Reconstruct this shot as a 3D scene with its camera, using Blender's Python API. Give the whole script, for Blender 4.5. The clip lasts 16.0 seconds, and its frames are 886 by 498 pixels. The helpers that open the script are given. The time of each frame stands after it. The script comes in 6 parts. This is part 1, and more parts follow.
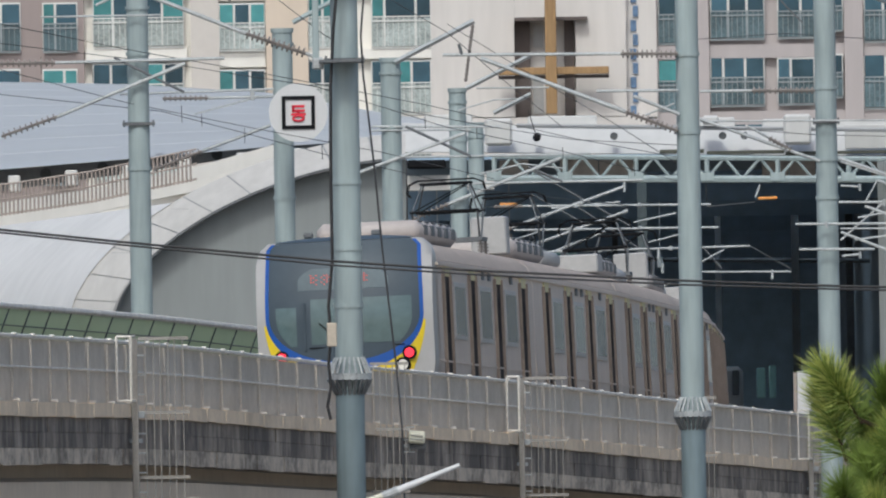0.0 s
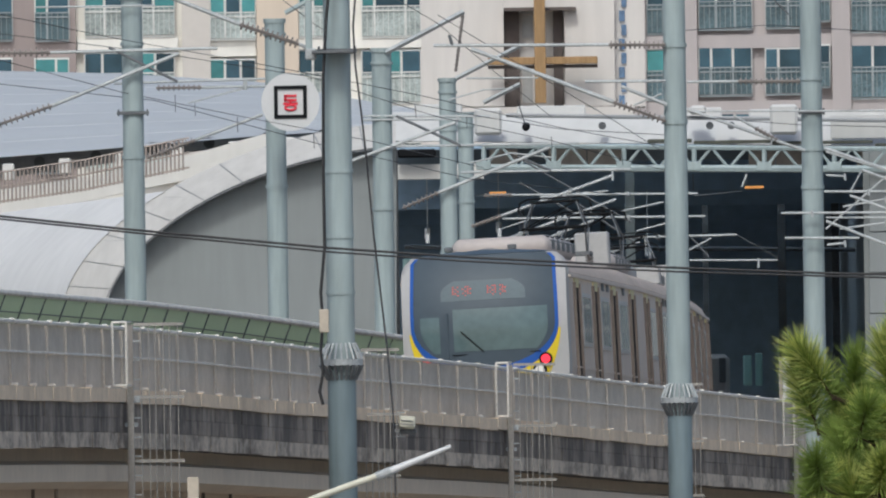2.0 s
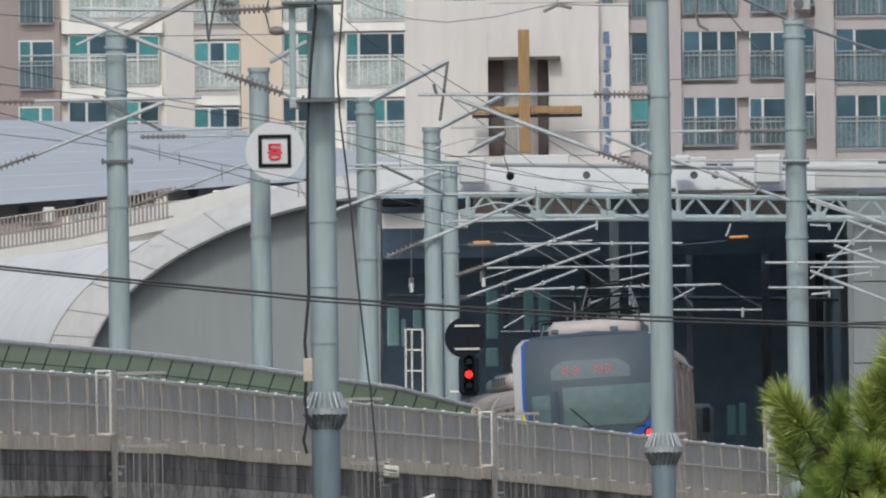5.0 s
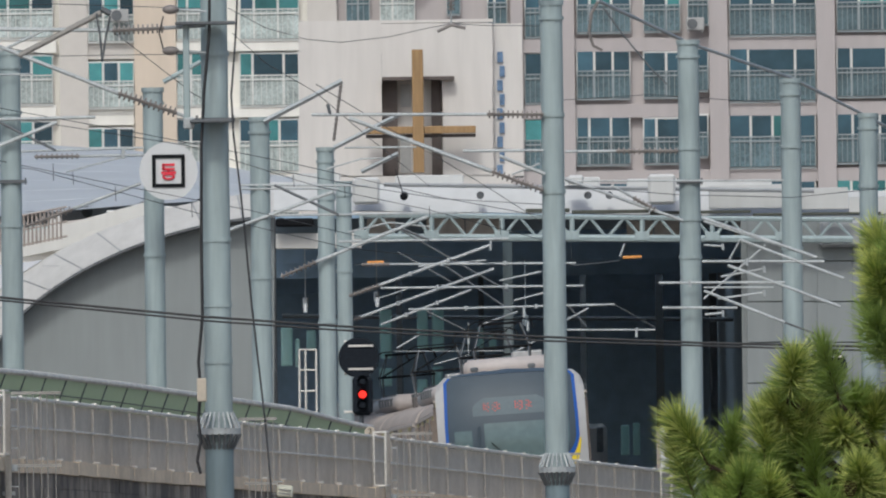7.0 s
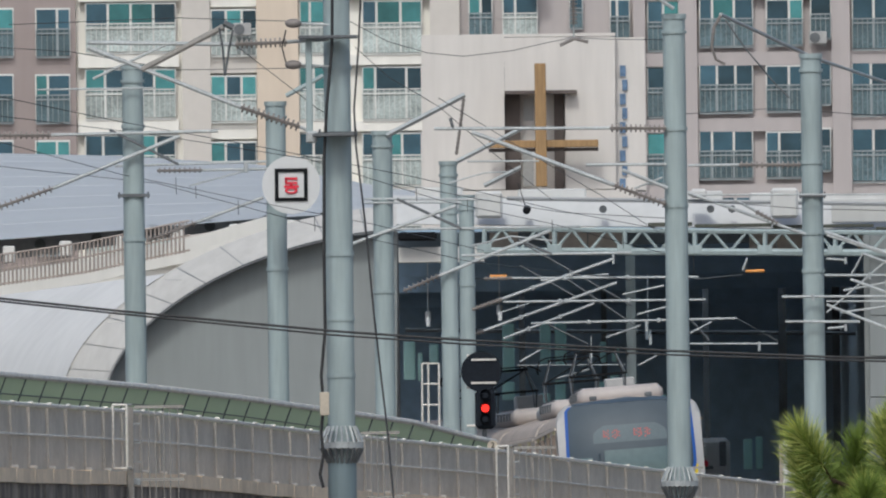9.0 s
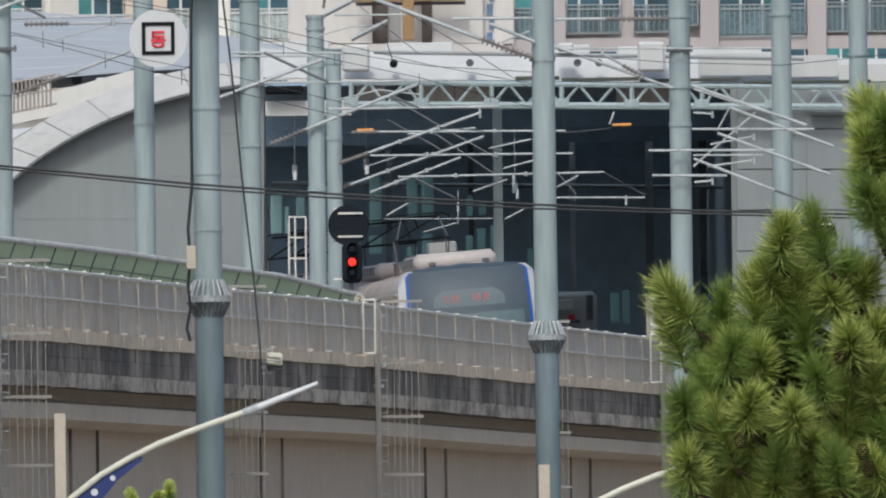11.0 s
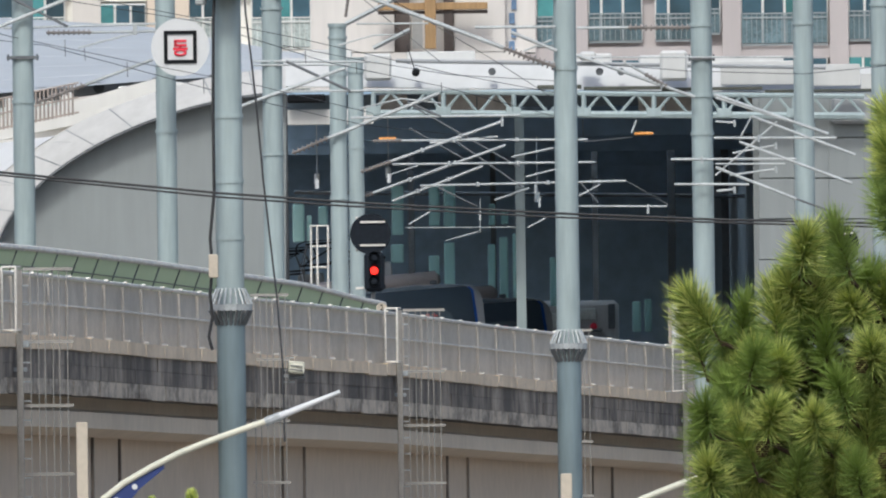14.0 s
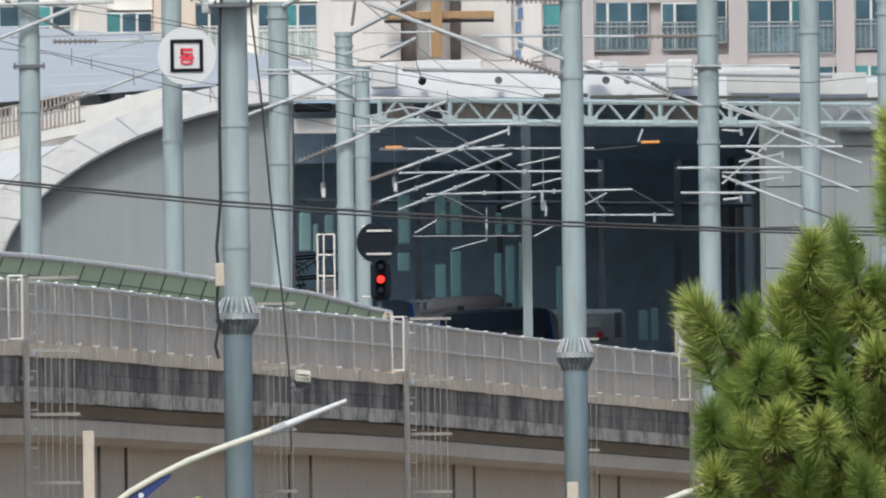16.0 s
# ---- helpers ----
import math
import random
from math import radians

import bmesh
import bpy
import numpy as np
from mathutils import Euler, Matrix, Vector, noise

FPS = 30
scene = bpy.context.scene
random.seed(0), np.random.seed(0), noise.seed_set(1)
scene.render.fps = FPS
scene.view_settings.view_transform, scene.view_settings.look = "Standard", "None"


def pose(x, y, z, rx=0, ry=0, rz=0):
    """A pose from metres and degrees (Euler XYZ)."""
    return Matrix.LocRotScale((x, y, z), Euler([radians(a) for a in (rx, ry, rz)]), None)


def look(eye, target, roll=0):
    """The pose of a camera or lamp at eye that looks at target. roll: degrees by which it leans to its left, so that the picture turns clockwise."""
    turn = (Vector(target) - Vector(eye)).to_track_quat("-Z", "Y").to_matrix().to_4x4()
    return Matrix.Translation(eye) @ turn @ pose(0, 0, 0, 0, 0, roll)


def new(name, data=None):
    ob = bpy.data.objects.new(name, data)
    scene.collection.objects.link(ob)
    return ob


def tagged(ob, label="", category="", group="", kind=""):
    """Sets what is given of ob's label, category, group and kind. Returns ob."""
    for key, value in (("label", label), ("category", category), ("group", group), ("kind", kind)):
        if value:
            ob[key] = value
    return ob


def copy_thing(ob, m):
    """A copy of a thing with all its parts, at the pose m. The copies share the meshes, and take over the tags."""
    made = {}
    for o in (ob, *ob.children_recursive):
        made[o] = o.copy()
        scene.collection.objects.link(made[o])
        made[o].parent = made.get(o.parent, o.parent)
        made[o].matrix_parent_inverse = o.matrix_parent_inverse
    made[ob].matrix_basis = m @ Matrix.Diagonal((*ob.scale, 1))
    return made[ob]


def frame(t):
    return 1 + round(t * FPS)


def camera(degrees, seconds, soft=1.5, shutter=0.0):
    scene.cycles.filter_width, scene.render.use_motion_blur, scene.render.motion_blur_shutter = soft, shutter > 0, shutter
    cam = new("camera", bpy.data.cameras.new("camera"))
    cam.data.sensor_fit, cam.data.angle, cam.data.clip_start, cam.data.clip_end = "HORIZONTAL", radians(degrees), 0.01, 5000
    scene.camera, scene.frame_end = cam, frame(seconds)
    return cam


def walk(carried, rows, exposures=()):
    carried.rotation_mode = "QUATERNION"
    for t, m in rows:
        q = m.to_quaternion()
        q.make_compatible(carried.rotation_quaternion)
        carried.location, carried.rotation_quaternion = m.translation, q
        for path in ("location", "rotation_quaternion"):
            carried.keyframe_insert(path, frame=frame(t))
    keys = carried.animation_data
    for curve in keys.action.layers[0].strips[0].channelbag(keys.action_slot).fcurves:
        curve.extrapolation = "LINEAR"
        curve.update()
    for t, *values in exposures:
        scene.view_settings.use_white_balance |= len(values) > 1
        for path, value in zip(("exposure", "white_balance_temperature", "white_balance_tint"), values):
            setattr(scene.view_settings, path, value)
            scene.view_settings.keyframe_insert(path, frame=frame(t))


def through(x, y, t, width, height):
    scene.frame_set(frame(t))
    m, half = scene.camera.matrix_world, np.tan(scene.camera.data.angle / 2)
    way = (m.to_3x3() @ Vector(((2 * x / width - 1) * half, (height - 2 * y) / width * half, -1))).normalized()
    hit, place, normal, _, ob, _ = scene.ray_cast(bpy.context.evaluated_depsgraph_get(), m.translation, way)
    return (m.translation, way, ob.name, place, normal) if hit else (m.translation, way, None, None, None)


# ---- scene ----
from itertools import product

# camera: a long lens held by hand at a high window, panning a little
F = 60000.0            # bearing units to the radian
EYE = 7.5
BASE = pose(0, 0, EYE, 90, 0, 0) @ pose(0, 0, 0, 0.526, 0, -0.75)
cam = camera(1.4972, 16.0, soft=2.1)
# seconds, pitch and yaw in bearing units, roll, step along the sight line in metres
ROWS = [
    (0.0, -103.4, 236.1, -213, -9.2),
    (0.5, -126.5, 246.0, -227, -9.8),
    (1.0, -122.1, 243.9, -202, -7.7),
    (1.5, -122.4, 211.3, -120, -3.8),
    (2.0, -122.8, 215.9, -104, -1.0),
    (2.5, -121.4, 235.0, -169, -1.0),
    (3.0, -106.2, 243.5, -164, -1.0),
    (3.5, -92.3, 240.3, -61, -1.0),
    (3.7, -95.3, 234.3, -61, -1.0),
    (5.8, -0.9, 156.2, 0, -1.0),
    (5.9, -0.2, 152.7, -0, -1.0),
    (6.0, -0.4, 150.2, 2, -1.0),
    (6.1, -0.2, 144.7, 3, -1.0),
    (6.2, 0.8, 132.7, 4, -1.0),
    (6.3, 5.8, 112.7, 5, -1.0),
    (6.4, 15.8, 86.7, 6, -1.0),
    (6.5, 20.5, 66.0, 6, -1.0),
    (6.6, 16.8, 52.7, 4, -1.0),
    (6.7, 12.8, 43.7, 2, -1.0),
    (6.8, 10.8, 29.7, -1, -1.0),
    (6.9, 4.8, 14.7, -3, -1.0),
    (7.0, 0.0, -0.1, -6, -1.0),
    (7.1, -15.2, -8.3, 1, -1.0),
    (7.2, -26.2, -15.3, 7, -1.0),
    (7.3, -35.2, -23.3, 13, -1.0),
    (7.4, -57.2, -20.3, 19, -1.0),
    (7.5, -82.4, -15.9, 25, -1.0),
    (7.6, -91.2, -24.3, -2, -1.0),
    (7.7, -49.2, -32.4, -30, -1.0),
    (7.8, 10.8, -37.4, -58, -1.0),
    (7.9, 52.8, -45.5, -85, -1.0),
    (8.0, 107.0, -53.4, -113, -1.0),
    (8.1, 126.8, -59.6, -111, -1.0),
    (8.2, 140.8, -16.5, -108, -1.0),
    (8.3, 138.8, 51.5, -106, -1.0),
    (8.4, 96.8, 132.5, -104, -1.0),
    (8.5, 59.4, 166.3, -101, -1.0),
    (8.6, 30.8, 173.5, -83, -1.0),
    (8.7, 27.8, 177.6, -65, -1.0),
    (8.8, 26.8, 189.6, -46, -1.0),
    (8.9, 26.8, 205.6, -28, -1.0),
    (9.0, 24.5, 217.1, -10, -1.0),
    (9.1, 26.8, 209.7, 3, -1.0),
    (9.3, 38.8, 108.8, 28, -1.0),
    (9.5, 24.1, 68.5, 54, -1.0),
    (9.6, -57.2, 66.9, 69, -1.0),
    (9.7, -125.2, 58.9, 84, -1.0),
    (9.8, -178.2, 50.9, 99, -1.0),
    (9.9, -204.2, 43.0, 115, -1.0),
    (10.0, -216.1, 32.1, 130, -1.0),
    (10.1, -223.2, 5.9, 95, -1.0),
    (10.2, -228.5, -13.0, 60, -1.0),
    (12.3, -240.4, -16.0, 8, -1.0),
    (12.5, -245.3, -6.5, 11, -1.0),
    (13.0, -243.5, 1.2, 0, -1.0),
    (13.5, -235.8, 17.3, -47, -1.0),
    (14.0, -218.9, 20.7, 36, -1.0),
    (14.5, -221.2, 29.1, 9, -1.0),
    (15.0, -220.4, 39.4, 67, -1.0),
    (15.5, -211.9, 38.7, 102, -1.0),
    (16.0, -203.6, 32.1, 25, -1.0),
]
walk(cam, [(t, BASE @ pose(0, 0, step, math.degrees(a / F), math.degrees(b / F), math.degrees(c / F)))
           for t, a, b, c, step in ROWS],
     exposures=[(t, e, 6200, 6) for t, e in ((0, -0.19), (3.7, -0.19), (6.0, -0.28), (9.0, -0.28), (9.5, -0.28), (10.1, -0.29), (12.3, 0.11), (16, 0.11))])

# light: hazy sun from behind the camera's left shoulder
world = bpy.data.worlds.new("sky")
scene.world = world
world.use_nodes = True
wn = world.node_tree.nodes
sky = wn.new("ShaderNodeTexSky")
sky.sky_type, sky.sun_disc = "NISHITA", False
SUN_ELEV, SUN_AZ = 48.0, -171.0     # azimuth clockwise from the view direction
sky.sun_elevation, sky.sun_rotation = radians(SUN_ELEV), radians(SUN_AZ)
sky.dust_density, sky.air_density, sky.ozone_density = 4.0, 0.9, 0.8
wn["Background"].inputs["Strength"].default_value = 0.15
world.node_tree.links.new(sky.outputs[0], wn["Background"].inputs["Color"])
sun = new("sun", bpy.data.lights.new("sun", "SUN"))
sun.data.energy, sun.data.angle, sun.data.color = 1.35, radians(9.0), (0.97, 0.97, 0.92)
sd = Vector((math.sin(radians(SUN_AZ)) * math.cos(radians(SUN_ELEV)),
             math.cos(radians(SUN_AZ)) * math.cos(radians(SUN_ELEV)), math.sin(radians(SUN_ELEV))))
sun.matrix_world = look(sd * 50, (0, 0, 0))


# ---- materials ----
def mat(name, col, rough=0.6, metal=0.0, vary=0.12, scale=3.0, streak=0.0, bump=0.0, fine=40.0, spec=0.5, rand=0.0):
    """A surface with stains at two scales, optional vertical streaks and fine relief."""
    m = bpy.data.materials.new(name)
    m.use_nodes = True
    n, l = m.node_tree.nodes, m.node_tree.links
    b = n["Principled BSDF"]
    b.inputs["Roughness"].default_value, b.inputs["Metallic"].default_value = rough, metal
    b.inputs["Specular IOR Level"].default_value = spec
    tc = n.new("ShaderNodeTexCoord")
    big = n.new("ShaderNodeTexNoise")
    big.inputs["Scale"].default_value, big.inputs["Detail"].default_value = scale * 0.3, 5
    small = n.new("ShaderNodeTexNoise")
    small.inputs["Scale"].default_value, small.inputs["Detail"].default_value = scale * 4, 4
    mp = n.new("ShaderNodeMapping")
    geo = n.new("ShaderNodeNewGeometry")
    mp.inputs["Scale"].default_value = (1, 1, 0.12 if streak else 1)
    l.new(geo.outputs["Position"], mp.inputs["Vector"])
    if rand:
        l.new(tc.outputs["Object"], mp.inputs["Vector"])
    l.new(mp.outputs[0], small.inputs["Vector"])
    l.new(geo.outputs["Position"] if not rand else tc.outputs["Object"], big.inputs["Vector"])
    add = n.new("ShaderNodeMath")
    add.operation = "ADD"
    l.new(big.outputs[0], add.inputs[0])
    l.new(small.outputs[0], add.inputs[1])
    r = n.new("ShaderNodeMapRange")
    r.inputs[1].default_value, r.inputs[2].default_value = 0.65, 1.35
    r.inputs[3].default_value, r.inputs[4].default_value = 1 - vary - streak, 1 + vary
    l.new(add.outputs[0], r.inputs[0])
    mul = n.new("ShaderNodeVectorMath")
    mul.operation = "SCALE"
    mul.inputs[0].default_value = col[:3]
    l.new(r.outputs[0], mul.inputs["Scale"])
    last = mul.outputs[0]
    if rand:
        oi = n.new("ShaderNodeObjectInfo")
        rr = n.new("ShaderNodeMapRange")
        rr.inputs[3].default_value, rr.inputs[4].default_value = 1 - rand, 1 + rand
        l.new(oi.outputs["Random"], rr.inputs[0])
        m2 = n.new("ShaderNodeVectorMath")
        m2.operation = "SCALE"
        l.new(last, m2.inputs[0])
        l.new(rr.outputs[0], m2.inputs["Scale"])
        last = m2.outputs[0]
    l.new(last, b.inputs["Base Color"])
    if bump:
        bn = n.new("ShaderNodeBump")
        fn = n.new("ShaderNodeTexNoise")
        fn.inputs["Scale"].default_value, fn.inputs["Detail"].default_value = fine, 3
        l.new(geo.outputs["Position"], fn.inputs["Vector"])
        bn.inputs["Strength"].default_value, bn.inputs["Distance"].default_value = bump, 0.02
        l.new(fn.outputs[0], bn.inputs["Height"])
        l.new(bn.outputs[0], b.inputs["Normal"])
    return m


def stained(name, pale, dark, tall=0.10, lo=0.42, hi=0.62):
    """Old concrete with dark run-off streaks, pale gaps between them and broad blotches."""
    m = mat(name, pale, 0.92, vary=0.18, scale=3.0, bump=0.3)
    n, l = m.node_tree.nodes, m.node_tree.links
    b = n["Principled BSDF"]
    base = b.inputs["Base Color"].links[0].from_socket
    geo = n.new("ShaderNodeNewGeometry")
    mp = n.new("ShaderNodeMapping")
    mp.inputs["Scale"].default_value = (5.0, 0.55, tall * 5)
    l.new(geo.outputs["Position"], mp.inputs["Vector"])
    st = n.new("ShaderNodeTexNoise")
    st.inputs["Scale"].default_value, st.inputs["Detail"].default_value, st.inputs["Roughness"].default_value = 1.3, 6, 0.7
    l.new(mp.outputs[0], st.inputs["Vector"])
    bl = n.new("ShaderNodeTexNoise")
    bl.inputs["Scale"].default_value, bl.inputs["Detail"].default_value = 0.35, 4
    l.new(geo.outputs["Position"], bl.inputs["Vector"])
    ad = n.new("ShaderNodeMath")
    ad.operation = "MULTIPLY_ADD"
    ad.inputs[1].default_value = 0.55
    l.new(bl.outputs[0], ad.inputs[0])
    l.new(st.outputs[0], ad.inputs[2])
    r = n.new("ShaderNodeMapRange")
    r.inputs[1].default_value, r.inputs[2].default_value = lo + 0.27, hi + 0.27
    l.new(ad.outputs[0], r.inputs[0])
    mx = n.new("ShaderNodeMix")
    mx.data_type = "RGBA"
    l.new(r.outputs[0], mx.inputs["Factor"])
    l.new(base, mx.inputs["A"])
    mx.inputs["B"].default_value = (*dark, 1)
    l.new(mx.outputs["Result"], b.inputs["Base Color"])
    return m


def glow(name, col, strength):
    m = bpy.data.materials.new(name)
    m.use_nodes = True
    b = m.node_tree.nodes["Principled BSDF"]
    b.inputs["Base Color"].default_value = (*col, 1)
    b.inputs["Emission Color"].default_value = (*col, 1)
    b.inputs["Emission Strength"].default_value = strength
    return m


M_GROUND = mat("asphalt_and_soil", (0.20, 0.185, 0.165), 0.95, vary=0.3, scale=0.4)
M_PANEL = stained("barrier_grey", (0.60, 0.545, 0.47), (0.49, 0.44, 0.37), 0.3, 0.48, 0.74)
M_WHITE_PIPE = mat("white_galvanised_pipe", (0.68, 0.655, 0.61), 0.5, vary=0.25, scale=6)
M_POST = mat("dull_grey_post", (0.50, 0.46, 0.41), 0.6, vary=0.25, scale=5)
M_COPING = stained("beige_concrete", (0.84, 0.68, 0.50), (0.58, 0.46, 0.335), 0.2, 0.50, 0.84)
M_FASCIA = stained("blackened_concrete", (0.46, 0.39, 0.32), (0.115, 0.098, 0.085), 0.10, 0.30, 0.60)
M_FASCIALOW = stained("streaked_concrete", (0.62, 0.53, 0.43), (0.20, 0.17, 0.14), 0.45, 0.42, 0.66)
M_SOFFIT = mat("smooth_concrete", (0.70, 0.585, 0.455), 0.9, vary=0.10, scale=0.8)
M_PIER = mat("pale_concrete", (0.62, 0.51, 0.40), 0.9, vary=0.10, scale=0.7, bump=0.2, fine=9.0)
M_POLELOW = mat("dark_lower_pole", (0.17, 0.225, 0.25), 0.5, vary=0.15, scale=2.0, streak=0.1)
M_POLE = mat("pale_green_steel_paint", (0.335, 0.405, 0.415), 0.5, vary=0.13, scale=2.2, streak=0.07, bump=0.15, fine=6.0)
M_STEEL = mat("galvanised_steel", (0.42, 0.445, 0.455), 0.5, 0.15, vary=0.3, scale=7)
M_DARKSTEEL = mat("dull_dark_steel", (0.13, 0.14, 0.15), 0.6, 0.2, vary=0.3, scale=5)
M_CABLE = mat("black_cable", (0.03, 0.03, 0.032), 0.6, vary=0.2)
M_INSUL = mat("brown_grey_insulator", (0.20, 0.18, 0.17), 0.4, vary=0.3, scale=9)
M_ROOFWHITE = mat("white_metal_cladding", (0.70, 0.69, 0.66), 0.5, vary=0.05, scale=0.8, streak=0.05)
# sunlit shell and less lit ring: the difference is put into their colours
M_SHELL = mat("sunlit_white_shell", (0.74, 0.73, 0.71), 0.6, vary=0.05, scale=0.5, streak=0.05)
M_RING = mat("shaded_white_edge_panel", (0.53, 0.52, 0.50), 0.55, vary=0.09, scale=0.9, streak=0.05)
M_BAND = mat("grey_clerestory_cladding", (0.30, 0.315, 0.33), 0.7, vary=0.2, scale=1.5)
M_ROOFBLUE = mat("pale_blue_roof_metal", (0.495, 0.51, 0.52), 0.5, vary=0.06, scale=0.6)
M_FACADE = mat("grey_facade_panel", (0.255, 0.278, 0.282), 0.7, vary=0.07, scale=1.0, streak=0.04)
M_ROOFEDGE = mat("weathered_white_roof_edge", (0.57, 0.575, 0.57), 0.6, vary=0.06, scale=0.7, streak=0.06)
M_ROOFGREY = mat("weathered_grey_roof_metal", (0.33, 0.345, 0.36), 0.6, vary=0.1, scale=0.7, streak=0.08)
M_EDGESHADE = mat("mossy_edge_shade", (0.075, 0.08, 0.065), 0.85, vary=0.4, scale=3.0)
M_MAST = mat("dull_galvanised_ladder", (0.30, 0.285, 0.265), 0.7, vary=0.2, scale=5)
M_SIDE = mat("shade_toned_interior", (0.13, 0.165, 0.195), 0.8, vary=0.2, scale=0.6)
M_DARK = mat("blue_grey_interior_paint", (0.36, 0.49, 0.62), 0.8, vary=0.2, scale=0.6)
M_BEHIND = mat("beige_grey_truss_panel", (0.36, 0.33, 0.30), 0.8, vary=0.15, scale=1.5)
M_CREAM = mat("cream_render", (0.68, 0.58, 0.48), 0.85, vary=0.05, scale=0.5, streak=0.03)
M_WHITEREN = mat("white_render", (0.84, 0.82, 0.77), 0.85, vary=0.05, scale=0.5, streak=0.04)
M_PINK = mat("pinkish_render", (0.475, 0.435, 0.435), 0.85, vary=0.05, scale=0.5, streak=0.04)
M_BROWNPINK = mat("brownish_pink_render", (0.35, 0.295, 0.285), 0.85, vary=0.05, scale=0.5, streak=0.04)
M_GREYREN = mat("greyish_cream_render", (0.62, 0.585, 0.55), 0.85, vary=0.05, scale=0.5)
M_CHURCH = mat("church_stone_panel", (0.68, 0.65, 0.625), 0.8, vary=0.05, scale=0.8, streak=0.05)
M_WOOD = mat("golden_oak", (0.36, 0.225, 0.105), 0.6, vary=0.2, scale=3, streak=0.1)
M_BROWN = mat("dark_brown_recess", (0.12, 0.10, 0.095), 0.8, vary=0.2, scale=1)
M_FRAME = mat("white_window_frame", (0.72, 0.72, 0.70), 0.5, vary=0.05)
M_RAIL = mat("pale_balcony_rail", (0.68, 0.69, 0.67), 0.5, vary=0.2, scale=4)
M_GUARDPALE = mat("milky_balcony_glass", (0.40, 0.455, 0.45), 0.3, vary=0.5, scale=3.0, rand=0.2)
M_GUARDDARK = mat("smoky_balcony_glass", (0.10, 0.155, 0.18), 0.25, vary=0.55, scale=3.0, rand=0.25)
M_RAILDARK = mat("grey_balcony_rail", (0.30, 0.34, 0.36), 0.5, vary=0.2, scale=4)
M_GLASS_DK = mat("dark_blue_glazing", (0.04, 0.09, 0.125), 0.2, vary=0.4, scale=0.25, rand=0.5)
M_GLASS_TL = mat("teal_glazing", (0.06, 0.21, 0.22), 0.2, vary=0.3, scale=0.4, rand=0.4)
M_TRAIN = mat("brushed_train_steel", (0.62, 0.545, 0.48), 0.6, 0.0, vary=0.07, scale=1.5, streak=0.05, rand=0.03, spec=0.3)
M_SILVER = mat("silver_cab_paint", (0.45, 0.445, 0.44), 0.4, 0.1, vary=0.05, scale=1.5)
M_MASK = mat("black_cab_mask", (0.058, 0.08, 0.102), 0.45, vary=0.1, scale=1.0, spec=0.3)
M_SHIELD = mat("windscreen_glass", (0.10, 0.15, 0.16), 0.08, vary=0.15, scale=1.5)
M_LEDPANEL = mat("display_window", (0.12, 0.155, 0.175), 0.5, vary=0.1, spec=0.2)
M_BLUE = mat("blue_stripe", (0.012, 0.085, 0.36), 0.35, vary=0.05)
M_YELLOW = mat("yellow_stripe", (0.75, 0.56, 0.02), 0.4, vary=0.06)
M_CARROOF = mat("brown_grey_car_roof", (0.40, 0.345, 0.31), 0.8, vary=0.2, scale=1.2, rand=0.04)
M_AC = mat("roof_unit_grey", (0.46, 0.42, 0.405), 0.55, vary=0.08, scale=2, rand=0.03)
M_ACBOX = mat("roof_box_grey", (0.40, 0.40, 0.40), 0.55, vary=0.1, scale=2)
M_JAMB = mat("brown_door_edge", (0.25, 0.205, 0.175), 0.7, vary=0.2, scale=2)
M_DOORSHADE = mat("door_shade_dark", (0.030, 0.027, 0.027), 0.8, vary=0.2, spec=0.15)
# pale base colour stands in for the sky reflected in the side glass
M_TRAINGLASS = mat("sky_pale_side_glass", (0.42, 0.455, 0.445), 0.07, vary=0.2)
M_PALEYEL = mat("pale_yellow_band", (0.66, 0.60, 0.34), 0.5, vary=0.1)
M_BLACK = mat("matt_black", (0.012, 0.013, 0.015), 0.9, vary=0.2, spec=0.15)
M_SIGNWHITE = mat("white_sign_enamel", (0.62, 0.63, 0.64), 0.4, vary=0.03)
M_SIGNRED = mat("red_sign_paint", (0.72, 0.03, 0.06), 0.45, vary=0.05)
M_BOX = mat("beige_junction_box", (0.50, 0.44, 0.36), 0.7, vary=0.12, scale=5)
M_NAVY = mat("navy_banner", (0.02, 0.04, 0.16), 0.7, vary=0.1)
M_LAMP = mat("lamp_arm_enamel", (0.60, 0.59, 0.49), 0.4, vary=0.08, scale=5)
M_BARK = mat("pine_bark", (0.075, 0.048, 0.032), 0.9, vary=0.3, scale=12)
M_CONE = mat("pine_cone_brown", (0.04, 0.024, 0.015), 0.95, vary=0.3, scale=30, spec=0.05)
M_RUST = mat("rusty_bars", (0.36, 0.31, 0.28), 0.8, vary=0.3, scale=9)
M_ORANGE = mat("orange_tag", (0.70, 0.30, 0.06), 0.5, vary=0.1)
M_RED_GLOW = glow("red_lamp_lens", (1.0, 0.03, 0.06), 0.9)
M_SIGNAL_GLOW = glow("red_signal_lens", (1.0, 0.022, 0.012), 1.15)
M_LED = glow("red_display_dots", (0.8, 0.10, 0.07), 0.3)

